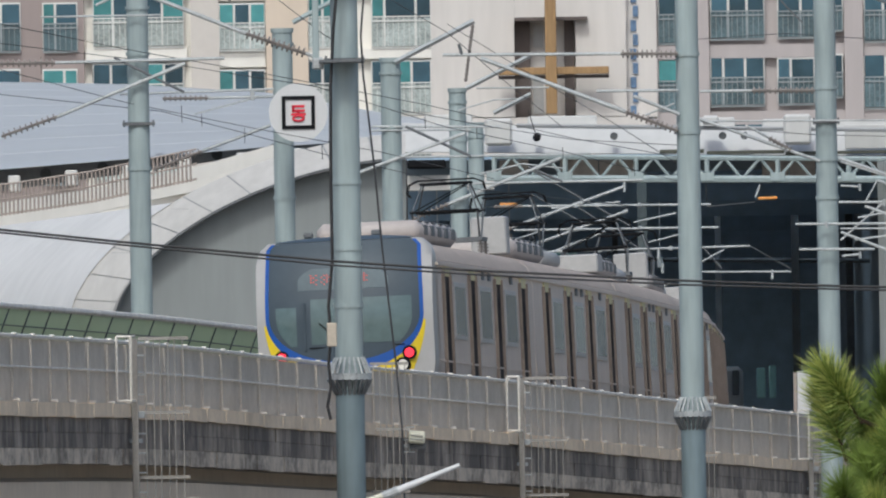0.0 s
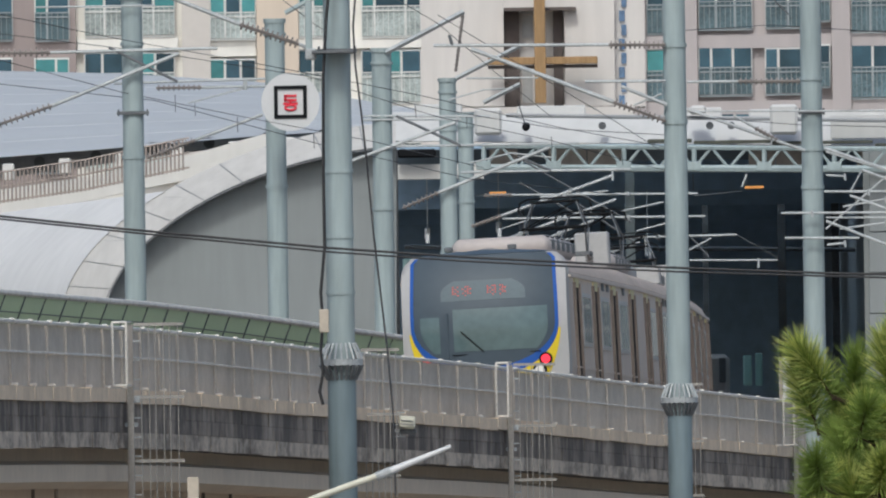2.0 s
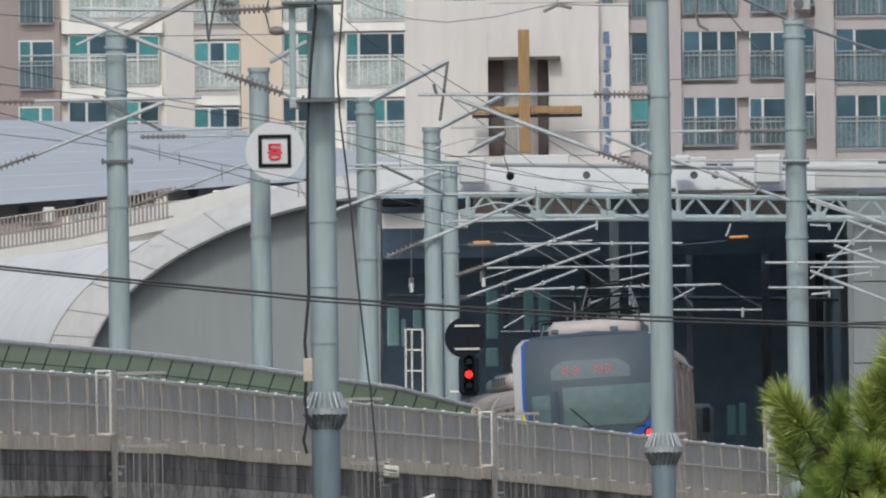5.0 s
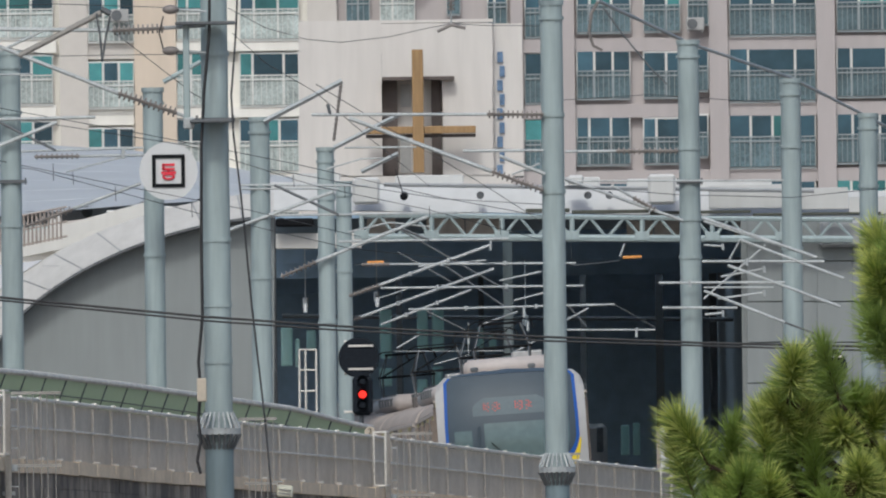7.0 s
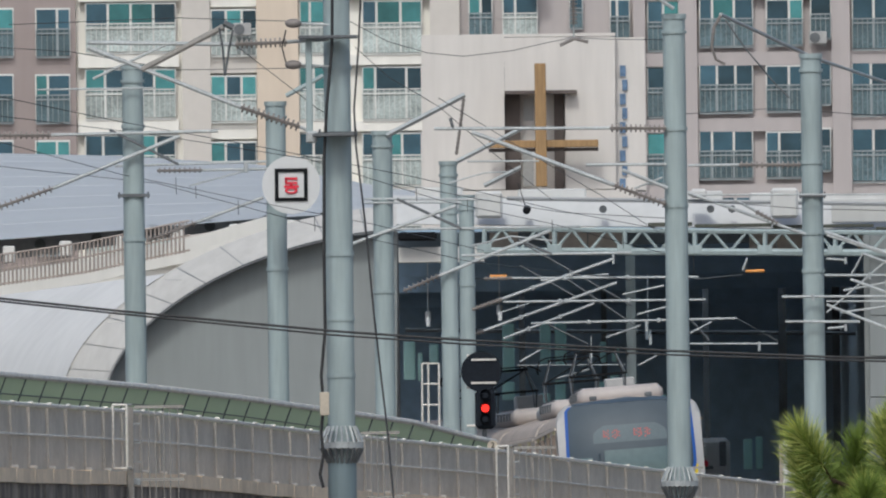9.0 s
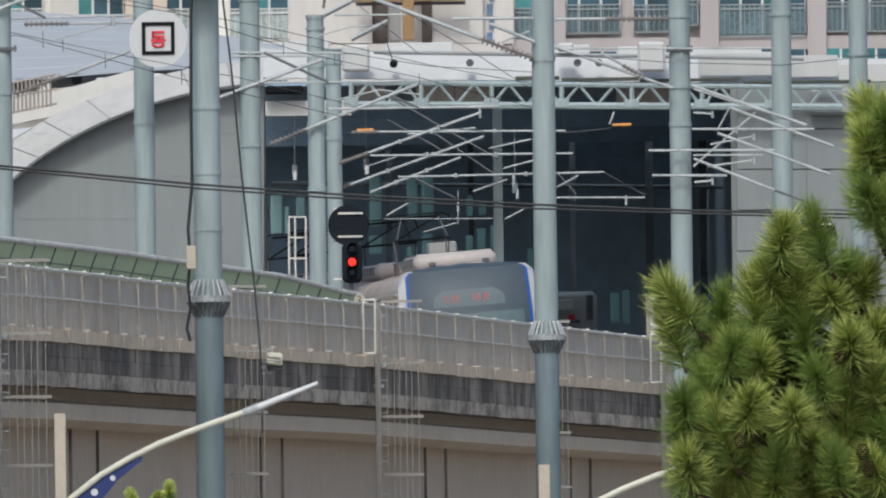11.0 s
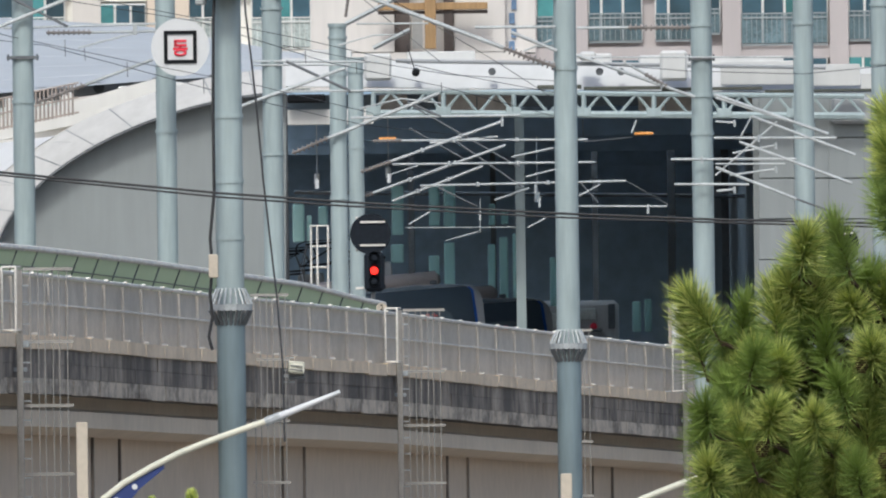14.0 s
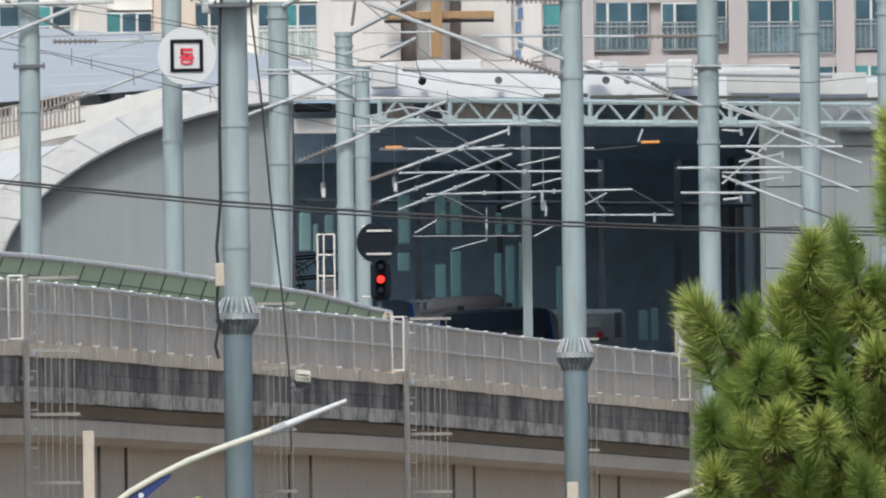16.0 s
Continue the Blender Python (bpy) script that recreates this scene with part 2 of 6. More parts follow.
def sheet(name, col, through):
    """Rough translucent roofing sheet that lets daylight pass."""
    m = mat(name, col, 0.5, vary=0.1, scale=1.5)
    n, l = m.node_tree.nodes, m.node_tree.links
    tr = n.new("ShaderNodeBsdfTranslucent")
    tr.inputs["Color"].default_value = (*col, 1)
    mx = n.new("ShaderNodeMixShader")
    mx.inputs[0].default_value = through
    l.new(n["Principled BSDF"].outputs[0], mx.inputs[1])
    l.new(tr.outputs[0], mx.inputs[2])
    l.new(mx.outputs[0], n["Material Output"].inputs[0])
    return m


M_TEALPALE = sheet("pale_teal_translucent_sheet", (0.66, 0.86, 0.84), 0.7)
M_GREEN = sheet("green_translucent_barrier", (0.64, 0.71, 0.56), 0.6)
M_FILLSHEET = sheet("added_daylight_sheet", (0.80, 0.86, 0.90), 0.8)
M_NEEDLE = mat("pine_needles", (0.225, 0.315, 0.07), 0.5, vary=0.25, scale=6)
M_NEEDLE2 = mat("young_sunlit_needles", (0.55, 0.60, 0.18), 0.45, vary=0.25, scale=6)
M_LENS = mat("clear_lamp_lens", (0.80, 0.78, 0.72), 0.2, vary=0.1)
M_BALLAST = mat("track_ballast", (0.20, 0.18, 0.16), 0.95, vary=0.4, scale=8)


# ---- mesh helpers ----
def sight(u, v, d):
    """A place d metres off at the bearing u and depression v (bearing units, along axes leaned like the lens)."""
    return (BASE @ Vector(((u - 784) / F * d, (441 - v) / F * d, -d)))


def upz(u, v, d):
    return sight(u, v, d).z


def thing(name, at, label, category, group="", kind=""):
    ob = new(name)
    ob.location = at
    ob.empty_display_size = 0.2
    return tagged(ob, label, category, group, kind)


def part(name, bm, material, parent=None, label="", kind=""):
    """Links a bmesh, given in the world's metres, as one mesh under a thing or part."""
    me = bpy.data.meshes.new(name)
    if parent is not None:
        bm.transform(base_of(parent).inverted())
    bm.to_mesh(me)
    bm.free()
    me.materials.append(material)
    ob = new(name, me)
    ob.parent = parent
    return tagged(ob, label, kind=kind)


def base_of(ob):
    m = Matrix.Identity(4)
    while ob is not None:
        m = ob.matrix_basis @ m
        ob = ob.parent
    return m


def solid(name, bm, material, label, category="", group="", kind=""):
    return tagged(part(name, bm, material), label, category, group, kind)


def box(bm, c, s, rot=None, bev=0.0):
    r = bmesh.ops.create_cube(bm, size=1.0, matrix=Matrix.Translation(c) @ (rot or Matrix.Identity(4)) @ Matrix.Diagonal((*s, 1)))
    if bev:
        es = list({e for v in r["verts"] for e in v.link_edges})
        bmesh.ops.bevel(bm, geom=es, offset=bev, segments=1, affect="EDGES")
    return bm


def B():
    return bmesh.new()


def tube(bm, a, b, r, r2=None, n=8, caps=True):
    a, b = Vector(a), Vector(b)
    d = b - a
    m = Matrix.Translation((a + b) / 2) @ d.to_track_quat("Z", "Y").to_matrix().to_4x4()
    bmesh.ops.create_cone(bm, cap_ends=caps, segments=n, radius1=r, radius2=r if r2 is None else r2, depth=d.length, matrix=m)
    return bm


def smooth(ob, angle=40):
    for p in ob.data.polygons:
        p.use_smooth = True
    ob.data.set_sharp_from_angle(angle=radians(angle))
    return ob


def sweep(bm, pts, profile, side):
    """Sweeps a closed profile of (out, up) metres along points; side(i) is the outward direction there."""
    rings = []
    for i, p in enumerate(pts):
        s = side(i)
        rings.append([bm.verts.new(Vector(p) + s * o + Vector((0, 0, h))) for o, h in profile])
    for a, b in zip(rings, rings[1:]):
        for j in range(len(profile)):
            k = (j + 1) % len(profile)
            bm.faces.new((a[j], a[k], b[k], b[j]))
    bm.faces.new(rings[0])
    bm.faces.new(rings[-1][::-1])
    bmesh.ops.recalc_face_normals(bm, faces=bm.faces)
    return bm


def line(bm, pts, r, n=5):
    """One bent tube through the points."""
    pts = [Vector(p) for p in pts]
    rings = []
    for i, p in enumerate(pts):
        d = (pts[min(i + 1, len(pts) - 1)] - pts[max(i - 1, 0)]).normalized()
        s = d.cross(Vector((0.12, 0.95, 0.28))).normalized()
        o = d.cross(s)
        rings.append([bm.verts.new(p + s * r * math.cos(2 * math.pi * k / n) + o * r * math.sin(2 * math.pi * k / n)) for k in range(n)])
    for a, b in zip(rings, rings[1:]):
        for k in range(n):
            bm.faces.new((a[k], a[(k + 1) % n], b[(k + 1) % n], b[k]))
    bm.faces.new(rings[0])
    bm.faces.new(rings[-1])
    bmesh.ops.recalc_face_normals(bm, faces=bm.faces)
    return bm


def arc(cx, cy, a, b, u, p=1.69):
    """Depression of the vault's edge at bearing u."""
    w = min(1.0, abs(u - cx) / a)
    return cy - b * (1 - w ** p) ** (1 / p)


def lerp_table(x, rows):
    for (a, b), (c, d) in zip(rows, rows[1:]):
        if x <= c:
            return b + (d - b) * (x - a) / (c - a)
    return rows[-1][1]


# ---- ground ----
bm = B()
bmesh.ops.create_grid(bm, x_segments=40, y_segments=40, size=4000)
solid("ground", bm, M_GROUND, "dark asphalt and soil of the town", "ground", kind="structure")

# ---- viaduct ----
WALL_TOP = [(-420, 672), (-219, 688), (-32, 700), (99, 711), (349, 742), (639, 770), (899, 803), (1149, 831), (1400, 862), (1700, 900)]


def wall_d(u):
    return 498 + 0.135 * u


US = [-420 + 20 * i for i in range(107)]
EDGE = [sight(u, lerp_table(u, WALL_TOP), wall_d(u)) for u in US]
# ease the corners of the line
for _ in range(12):
    EDGE = [EDGE[0]] + [(a + b * 2 + c) / 4 for a, b, c in zip(EDGE, EDGE[1:], EDGE[2:])] + [EDGE[-1]]


def side_of(i):
    d = EDGE[min(i + 1, len(EDGE) - 1)] - EDGE[max(i - 1, 0)]
    return Vector((d.y, -d.x, 0)).normalized()


def edge_at(u):
    f = max(0.0, min(len(US) - 1.001, (u + 420) / 20))
    i = int(f)
    return EDGE[i].lerp(EDGE[i + 1], f - i), side_of(i)


viaduct = thing("viaduct", EDGE[40] - Vector((0, 0, EDGE[40].z)), "curved concrete railway viaduct with a grey parapet", "viaduct", kind="structure")
# deck, coping, stained fascia, cantilever and web
part("deck", sweep(B(), EDGE, [(-9.5, -1.45), (-9.5, -1.75), (0.0, -1.75), (0.0, -1.45)], side_of), M_BALLAST, viaduct)
part("fascia", sweep(B(), EDGE, [(-0.10, -1.10), (0.195, -1.10), (0.195, -1.74), (-0.10, -1.74)], side_of), M_FASCIA, viaduct, "streaked weathered concrete edge beam")
part("recess", sweep(B(), EDGE, [(-0.9, -1.72), (-0.36, -1.72), (-0.36, -2.12), (-0.9, -2.12)], side_of), M_SOFFIT, viaduct)
part("cantilever", sweep(B(), EDGE, [(-0.9, -1.94), (-0.30, -1.94), (-0.02, -2.0), (-0.02, -2.24), (-0.30, -2.34), (-0.9, -2.34)], side_of), M_SOFFIT, viaduct)
part("web", sweep(B(), EDGE, [(-1.6, -2.0), (-0.72, -2.0), (-0.72, -9.0), (-1.6, -9.0)], side_of), M_PIER, viaduct, "pale beige concrete wall below the deck")

# coping stones
rng = random.Random(21)
for i in range(1, 62):
    u = -420 + 33 * i
    a, s = edge_at(u)
    b, _ = edge_at(u + 32.2)
    b, a = b + Vector((0, 0, rng.uniform(-0.012, 0.012))), a + Vector((0, 0, rng.uniform(-0.012, 0.012)))
    bm = sweep(B(), [a, b], [(-0.14, -0.90), (0.27, -0.90), (0.27, -1.098), (-0.14, -1.098)], lambda k: s)
    part("coping_stone", bm, M_COPING, viaduct)

# three courses of fascia blocks below the coping
for j in range(3):
    for i in range(84):
        u = -400 + 23.4 * i + 7 * j
        a, s = edge_at(u)
        b, _ = edge_at(u + 23.15)
        o = s * rng.uniform(-0.006, 0.010)
        z0, z1 = -1.105 - 0.215 * j, -1.315 - 0.215 * j + (rng.uniform(-0.03, 0.0) if j == 2 else 0)
        bm = sweep(B(), [a + o, b + o], [(0.18, z0), (0.222, z0), (0.222, z1), (0.18, z1)], lambda k: s)
        part("fascia_block", bm, M_FASCIALOW if j == 2 else M_FASCIA, viaduct)

# parapet panels between posts, with rails
u = -400.0
while u < 1560:
    w = 33.0
    a, s = edge_at(u)
    b, _ = edge_at(u + w - 0.6)
    part("parapet_panel", sweep(B(), [a, b], [(-0.05, -0.03), (0.0, -0.03), (0.0, -0.90), (-0.05, -0.90)], lambda k: s), M_PANEL, viaduct)
    post = B()
    p = a + s * 0.03
    box(post, p + Vector((0, 0, -0.46)), (0.028, 0.07, 0.86))
    part("parapet_post", post, M_POST, viaduct)
    part("post_foot", box(B(), p + s * 0.06 + Vector((0, 0, -0.875)), (0.10, 0.14, 0.045), bev=0.012), M_WHITE_PIPE, viaduct)
    u += w
for h, r, m in ((0.0, 0.030, M_WHITE_PIPE), (-0.42, 0.017, M_WHITE_PIPE)):
    bm = B()
    for i in range(len(EDGE) - 1):
        tube(bm, EDGE[i] + side_of(i) * 0.05 + Vector((0, 0, h)), EDGE[i + 1] + side_of(i) * 0.05 + Vector((0, 0, h)), r, n=6)
    part("parapet_rail", bm, m, viaduct, "pale pipe rail along the parapet")
bm = B()
for i in range(62):
    a, s = edge_at(-400 + 33 * i)
    box(bm, a + s * 0.06 + Vector((0, 0, 0.025)), (0.085, 0.16, 0.04), bev=0.015)
part("rail_clips", bm, M_WHITE_PIPE, viaduct, kind="stuff")

# joints and downpipes of the wall below
for u in (215, 262, 545, 583, 832, 868, 1086, 1120, -80, -40, 1330, 1370):
    a, s = edge_at(u)
    bm = B()
    tube(bm, a + s * -0.66 + Vector((0, 0, -2.15)), a + s * -0.66 + Vector((0, 0, -9)), 0.03 if u % 3 else 0.02, n=6)
    part("downpipe", bm, M_FASCIA, viaduct, "dark grey drain pipe")


def cage_ladder(u, pipe_right=False):
    """Maintenance ladder with a cage of thin bars, hung over the parapet."""
    a, s = edge_at(u)
    th = thing("caged_ladder", a, "grey steel access ladder with thin cage bars on the parapet", "ladder", "ladders on the viaduct")
    fwd = Vector((-s.y, s.x, 0))
    c = a + s * 0.35
    post = B()
    box(post, c + Vector((-0.02, 0, -1.95)) - fwd * 0.3, (0.10, 0.10, 3.98), bev=0.012)
    part("mast", post, M_MAST, th)
    gate = B()
    for dx in (-0.28, -0.08):
        tube(gate, c + Vector((dx, -0.7, 0.07)), c + Vector((dx, -0.7, -0.85)), 0.018, n=8)
    for dz in (0.07, -0.85):
        tube(gate, c + Vector((-0.28, -0.7, dz)), c + Vector((-0.08, -0.7, dz)), 0.018, n=8)
        tube(gate, c + Vector((-0.08, -0.7, dz)), c + Vector((-0.02, -0.3, dz)), 0.016, n=6)
    part("gate_frame", gate, M_WHITE_PIPE, th, "pale pipe gate")
    for k in range(6):
        bm = B()
        x = 0.12 + 0.105 * k + 0.012 * (k % 2)
        tube(bm, c + Vector((x, 0, 0.04)), c + Vector((x, 0, -3.9)), 0.008, n=5)
        part("cage_bar", bm, M_MAST, th)
    for dz in (0.04, -1.02, -1.95, -2.95):
        bm = B()
        box(bm, c + Vector((0.38, 0, dz)), (0.72, 0.04, 0.045))
        part("cage_hoop", bm, M_MAST, th)
    for k in range(13):
        bm = B()
        box(bm, c + Vector((0.03, 0.02, -0.2 - 0.28 * k)), (0.16, 0.03, 0.02))
        part("rung", bm, M_STEEL, th)
    br = B()
    box(br, c + Vector((-0.05, 0.1, -1.05)), (0.30, 0.4, 0.10), bev=0.01)
    part("bracket", br, M_STEEL, th)
    br = B()
    box(br, c + Vector((-0.05, 0.1, -1.42)), (0.22, 0.3, 0.06))
    part("bracket", br, M_STEEL, th)
    return th


for u in (-24, 654, 1162):
    cage_ladder(u)
for u in (402, 949):
    a, s = edge_at(u)
    th = thing("cable_cage", a, "thin steel cable bars and hoops down the parapet", "cage", "cable cages on the viaduct")
    for k in range(6):
        bm = B()
        tube(bm, a + s * 0.35 + Vector((-0.1 + 0.1 * k, 0, 0.05)), a + s * 0.35 + Vector((-0.1 + 0.1 * k, 0, -3.8)), 0.008, n=5)
        part("cage_bar", bm, M_MAST, th)
    for dz in (0.05, -1.0, -2.0, -3.0):
        bm = B()
        box(bm, a + s * 0.35 + Vector((0.15, 0, dz)), (0.62, 0.04, 0.045))
        part("cage_hoop", bm, M_MAST, th)

# green noise barrier along the far side of the deck
GREEN_TOP = [(-420, 626), (-219, 640), (56, 664), (223, 684), (349, 702), (519, 726), (652, 760)]
barrier = thing("noise_barrier", sight(100, 690, 650), "green slanted noise barrier with a pale top rail on the viaduct", "barrier", kind="structure")
u = -420
while u < 640:
    d0, d1 = 640 + 0.1 * u, 640 + 0.1 * (u + 36)
    a, b = sight(u, lerp_table(u, GREEN_TOP), d0), sight(u + 35.2, lerp_table(u + 35.2, GREEN_TOP), d1)
    bm = B()
    lean = Vector((-0.28, -0.6, -0.75))
    vs = [bm.verts.new(v) for v in (a, b, b + lean, a + lean)]
    vs += [bm.verts.new(v.co + Vector((-0.02, 0.08, 0))) for v in vs]
    for q in ((0, 1, 2, 3), (7, 6, 5, 4), (0, 4, 5, 1), (1, 5, 6, 2), (2, 6, 7, 3), (3, 7, 4, 0)):
        bm.faces.new([vs[i] for i in q])
    bmesh.ops.recalc_face_normals(bm, faces=bm.faces)
    part("barrier_panel", bm, M_GREEN, barrier)
    bm = B()
    tube(bm, a + Vector((0, -0.1, 0.02)), a + lean + Vector((0, -0.1, 0)), 0.014, n=5)
    part("barrier_post", bm, M_DARKSTEEL, barrier)
    half = lean * 0.42 + Vector((0.02, -0.06, 0))
    part("mid_rail", tube(B(), a + half, b + half, 0.012, n=5), M_DARKSTEEL, barrier)
    bm = B()
    tube(bm, a + Vector((0, -0.1, 0.03)), b + Vector((0, -0.1, 0.03)), 0.058, n=7)
    part("top_rail", bm, M_WHITE_PIPE, barrier, "pale weathered top rail")
    u += 36


# ---- catenary poles ----
def pole(u, d, r, top_v, bottom_v=None, bands=(), collar=None, cap=True, arms=(), label=""):
    foot = sight(u, 400, d)
    z0 = 0.0 if bottom_v is None else upz(u, bottom_v, d)
    top = upz(u, top_v, d)
    x, y = foot.x, foot.y
    th = thing("catenary_pole", (x, y, z0), label or "pale green steel tube pole for the overhead line", "pole", "overhead line poles")
    shaft = B()
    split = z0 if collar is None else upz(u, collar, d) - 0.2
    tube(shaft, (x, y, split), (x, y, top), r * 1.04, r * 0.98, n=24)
    # below the collar the shaft is a darker blue-grey
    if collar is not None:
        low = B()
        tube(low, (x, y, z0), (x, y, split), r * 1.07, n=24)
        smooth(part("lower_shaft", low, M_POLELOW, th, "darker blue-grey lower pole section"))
    smooth(part("shaft", shaft, M_POLE, th))
    if cap:
        bm = B()
        tube(bm, (x, y, top - 0.04), (x, y, top + 0.05), r * 1.10, n=24)
        smooth(part("cap", bm, M_POLE, th))
        bm = B()
        tube(bm, (x, y, top - 0.30), (x, y, top - 0.24), r * 1.12, n=24)
        smooth(part("band", bm, M_POLE, th))
    for v, wide in bands:
        z = upz(u, v, d)
        bm = B()
        tube(bm, (x, y, z - 0.035), (x, y, z + 0.035), r * 1.10, n=24)
        if wide:
            box(bm, (x, y - r, z), (r * 2 * wide, 0.08, 0.06))
            for sx in (-1, 1):
                tube(bm, (x + sx * r * wide * 0.9, y - r, z - 0.06), (x + sx * r * wide * 0.9, y - r, z + 0.07), 0.02, n=6)
        part("clamp", bm, M_DARKSTEEL if wide else M_POLE, th, "dark bolted clamp band" if wide else "")
    if collar is not None:
        # anti-climb collar: a ring with a crown of bars above and below
        z = upz(u, collar, d)
        bm = B()
        tube(bm, (x, y, z - 0.05), (x, y, z + 0.05), r * 1.62, n=24, caps=True)
        part("collar_ring", bm, M_STEEL, th)
        for k in range(20):
            a = 2 * math.pi * k / 20
            c, s = math.cos(a), math.sin(a)
            bm = B()
            tube(bm, (x + c * r * 1.05, y + s * r * 1.05, z + 0.29), (x + c * r * 1.6, y + s * r * 1.6, z + 0.04), 0.019, n=5)
            part("upper_spike", bm, M_STEEL, th)
            bm = B()
            tube(bm, (x + c * r * 1.6, y + s * r * 1.6, z - 0.04), (x + c * r * 1.05, y + s * r * 1.05, z - 0.27), 0.026, n=5)
            part("lower_spike", bm, M_DARKSTEEL, th)
    return th


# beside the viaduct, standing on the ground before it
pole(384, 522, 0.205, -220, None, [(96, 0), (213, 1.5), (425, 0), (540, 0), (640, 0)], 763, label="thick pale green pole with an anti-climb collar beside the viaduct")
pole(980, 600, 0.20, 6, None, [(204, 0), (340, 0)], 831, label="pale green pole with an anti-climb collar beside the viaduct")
pole(1221, 650, 0.205, 76, None, [(263, 0), (322, 1.25), (388, 0), (455, 0)])
pole(1401, 690, 0.205, 144, None, [(260, 0), (440, 0)])
pole(1537, 720, 0.20, 205, None, [(330, 0)])
pole(1622, 745, 0.20, 258, None, [(350, 0)])
# on the deck behind the parapet
pole(22, 656, 0.207, 95, None, [(200, 0), (322, 1.5), (400, 0)])
pole(274, 690, 0.207, 160, None, [(452, 0)])
pole(462, 715, 0.213, 212, None, [(330, 0), (492, 0)])
pole(578, 764, 0.196, 265, None, [(352, 0), (455, 0), (570, 0)])
pole(609, 772, 0.18, 325, None, [(380, 0), (480, 0), (580, 0)])


# ---- vaulted shed with the grey end wall ----
DS = 778.0
INNER = (485, 665, 511, 283)
OUTER = (485, 665, 588, 324)
shed = thing("vaulted_shed", (sight(250, 992, DS).x, DS, 0), "vaulted white-clad railway shed with a grey panelled end wall", "shed", kind="structure")
# end wall in cladding panels
cols, rows_n = 5, 5
for i in range(cols):
    u0, u1 = -30 + i * 106, -30 + (i + 1) * 106 - 0.4
    u1 = min(u1, 482)
    edges = [(u0 + (u1 - u0) * k / 10) for k in range(11)]
    vt = [arc(*INNER, uu) for uu in edges]
    for j in range(rows_n):
        lo = 775 - j * 76
        hi = lo - 75.6
        tops = [max(hi, v) for v in vt]
        if max(lo - t for t in tops) < 8:
            continue
        bm = B()
        a = [bm.verts.new(sight(uu, min(lo, max(t, 0)), DS)) for uu, t in zip(edges, [lo] * 11)]
        b = [bm.verts.new(sight(uu, min(t, lo - 0.5), DS)) for uu, t in zip(edges, tops)]
        for k in range(10):
            bm.faces.new((a[k], a[k + 1], b[k + 1], b[k]))
        g = bmesh.ops.extrude_face_region(bm, geom=bm.faces[:])
        bmesh.ops.translate(bm, verts=[v for v in g["geom"] if isinstance(v, bmesh.types.BMVert)], vec=(0, 0.012, 0))
        bmesh.ops.recalc_face_normals(bm, faces=bm.faces)
        part("wall_panel", bm, M_FACADE, shed)
# backing wall closes the joints
bm = B()
us = [-34 + i * 13 for i in range(41)]
a = [bm.verts.new(sight(uu, 1010, DS + 0.02)) for uu in us]
b = [bm.verts.new(sight(uu, arc(*INNER, uu), DS + 0.02)) for uu in us]
for k in range(len(us) - 1):
    bm.faces.new((a[k], a[k + 1], b[k + 1], b[k]))
part("backing_wall", bm, M_FACADE, shed)

# white ring along the vault's edge, in segments
ts = [math.pi * (0.5 + 0.5 * i / 40) for i in range(41)]


def ring_point(e, t, d, p=1.69):
    c, s = math.cos(t), math.sin(t)
    return sight(e[0] + e[2] * math.copysign(abs(c) ** (2 / p), c), e[1] - e[3] * abs(s) ** (2 / p), d)


for i in range(10):
    ta = ts[4 * i]
    tb = ts[4 * i + 4] - 0.005
    bm = B()
    q = []
    for k in range(7):
        t = ta + (tb - ta) * k / 6
        q.append((bm.verts.new(ring_point(INNER, t, DS - 0.55)), bm.verts.new(ring_point(OUTER, t, DS + 0.5)),
                  bm.verts.new(ring_point(OUTER, t, DS + 0.9)), bm.verts.new(ring_point(INNER, t, DS + 0.3))))
    for a, b in zip(q, q[1:]):
        for k in range(4):
            bm.faces.new((a[k], a[(k + 1) % 4], b[(k + 1) % 4], b[k]))
    bm.faces.new(q[0])
    bm.faces.new(q[-1][::-1])
    bmesh.ops.recalc_face_normals(bm, faces=bm.faces)
    part("edge_segment", bm, M_RING, shed)
bm = B()
q = [(bm.verts.new(ring_point(INNER, t, DS - 0.50)), bm.verts.new(ring_point(OUTER, t, DS + 0.55)),
      bm.verts.new(ring_point(OUTER, t, DS + 0.85)), bm.verts.new(ring_point(INNER, t, DS + 0.35))) for t in ts]
for a, b in zip(q, q[1:]):
    for k in range(4):
        bm.faces.new((a[k], a[(k + 1) % 4], b[(k + 1) % 4], b[k]))
bmesh.ops.recalc_face_normals(bm, faces=bm.faces)
part("ring_core", bm, M_BAND, shed)
# dark rubber line under the ring
bm = B()
line(bm, [ring_point(INNER, t, DS - 0.5) - Vector((0, 0, 0.03)) for t in ts], 0.05)
part("drip_edge", bm, M_DARKSTEEL, shed)
# the shell runs back and away to one side
bm = B()
rings = []
for k in range(9):
    f = k / 8
    rings.append([bm.verts.new(ring_point(OUTER, t, DS + 0.45) + Vector((-16 * f, 60 * f, -1.25 * f))) for t in ts[21:]])
for a, b in zip(rings, rings[1:]):
    for j in range(len(ts) - 22):
        bm.faces.new((a[j], a[j + 1], b[j + 1], b[j]))
bmesh.ops.recalc_face_normals(bm, faces=bm.faces)
smooth(part("shell", bm, M_SHELL, shed, "smooth white curved metal roof shell"))

# ---- platform hall behind: dark hall with a truss front ----
hall = thing("platform_hall", (sight(905, 992, 830).x, 830, 0), "dark open train hall with white roof edge and lattice truss", "station hall", kind="structure")
p0, p1 = sight(480, 430, 784), sight(1335, 430, 784)
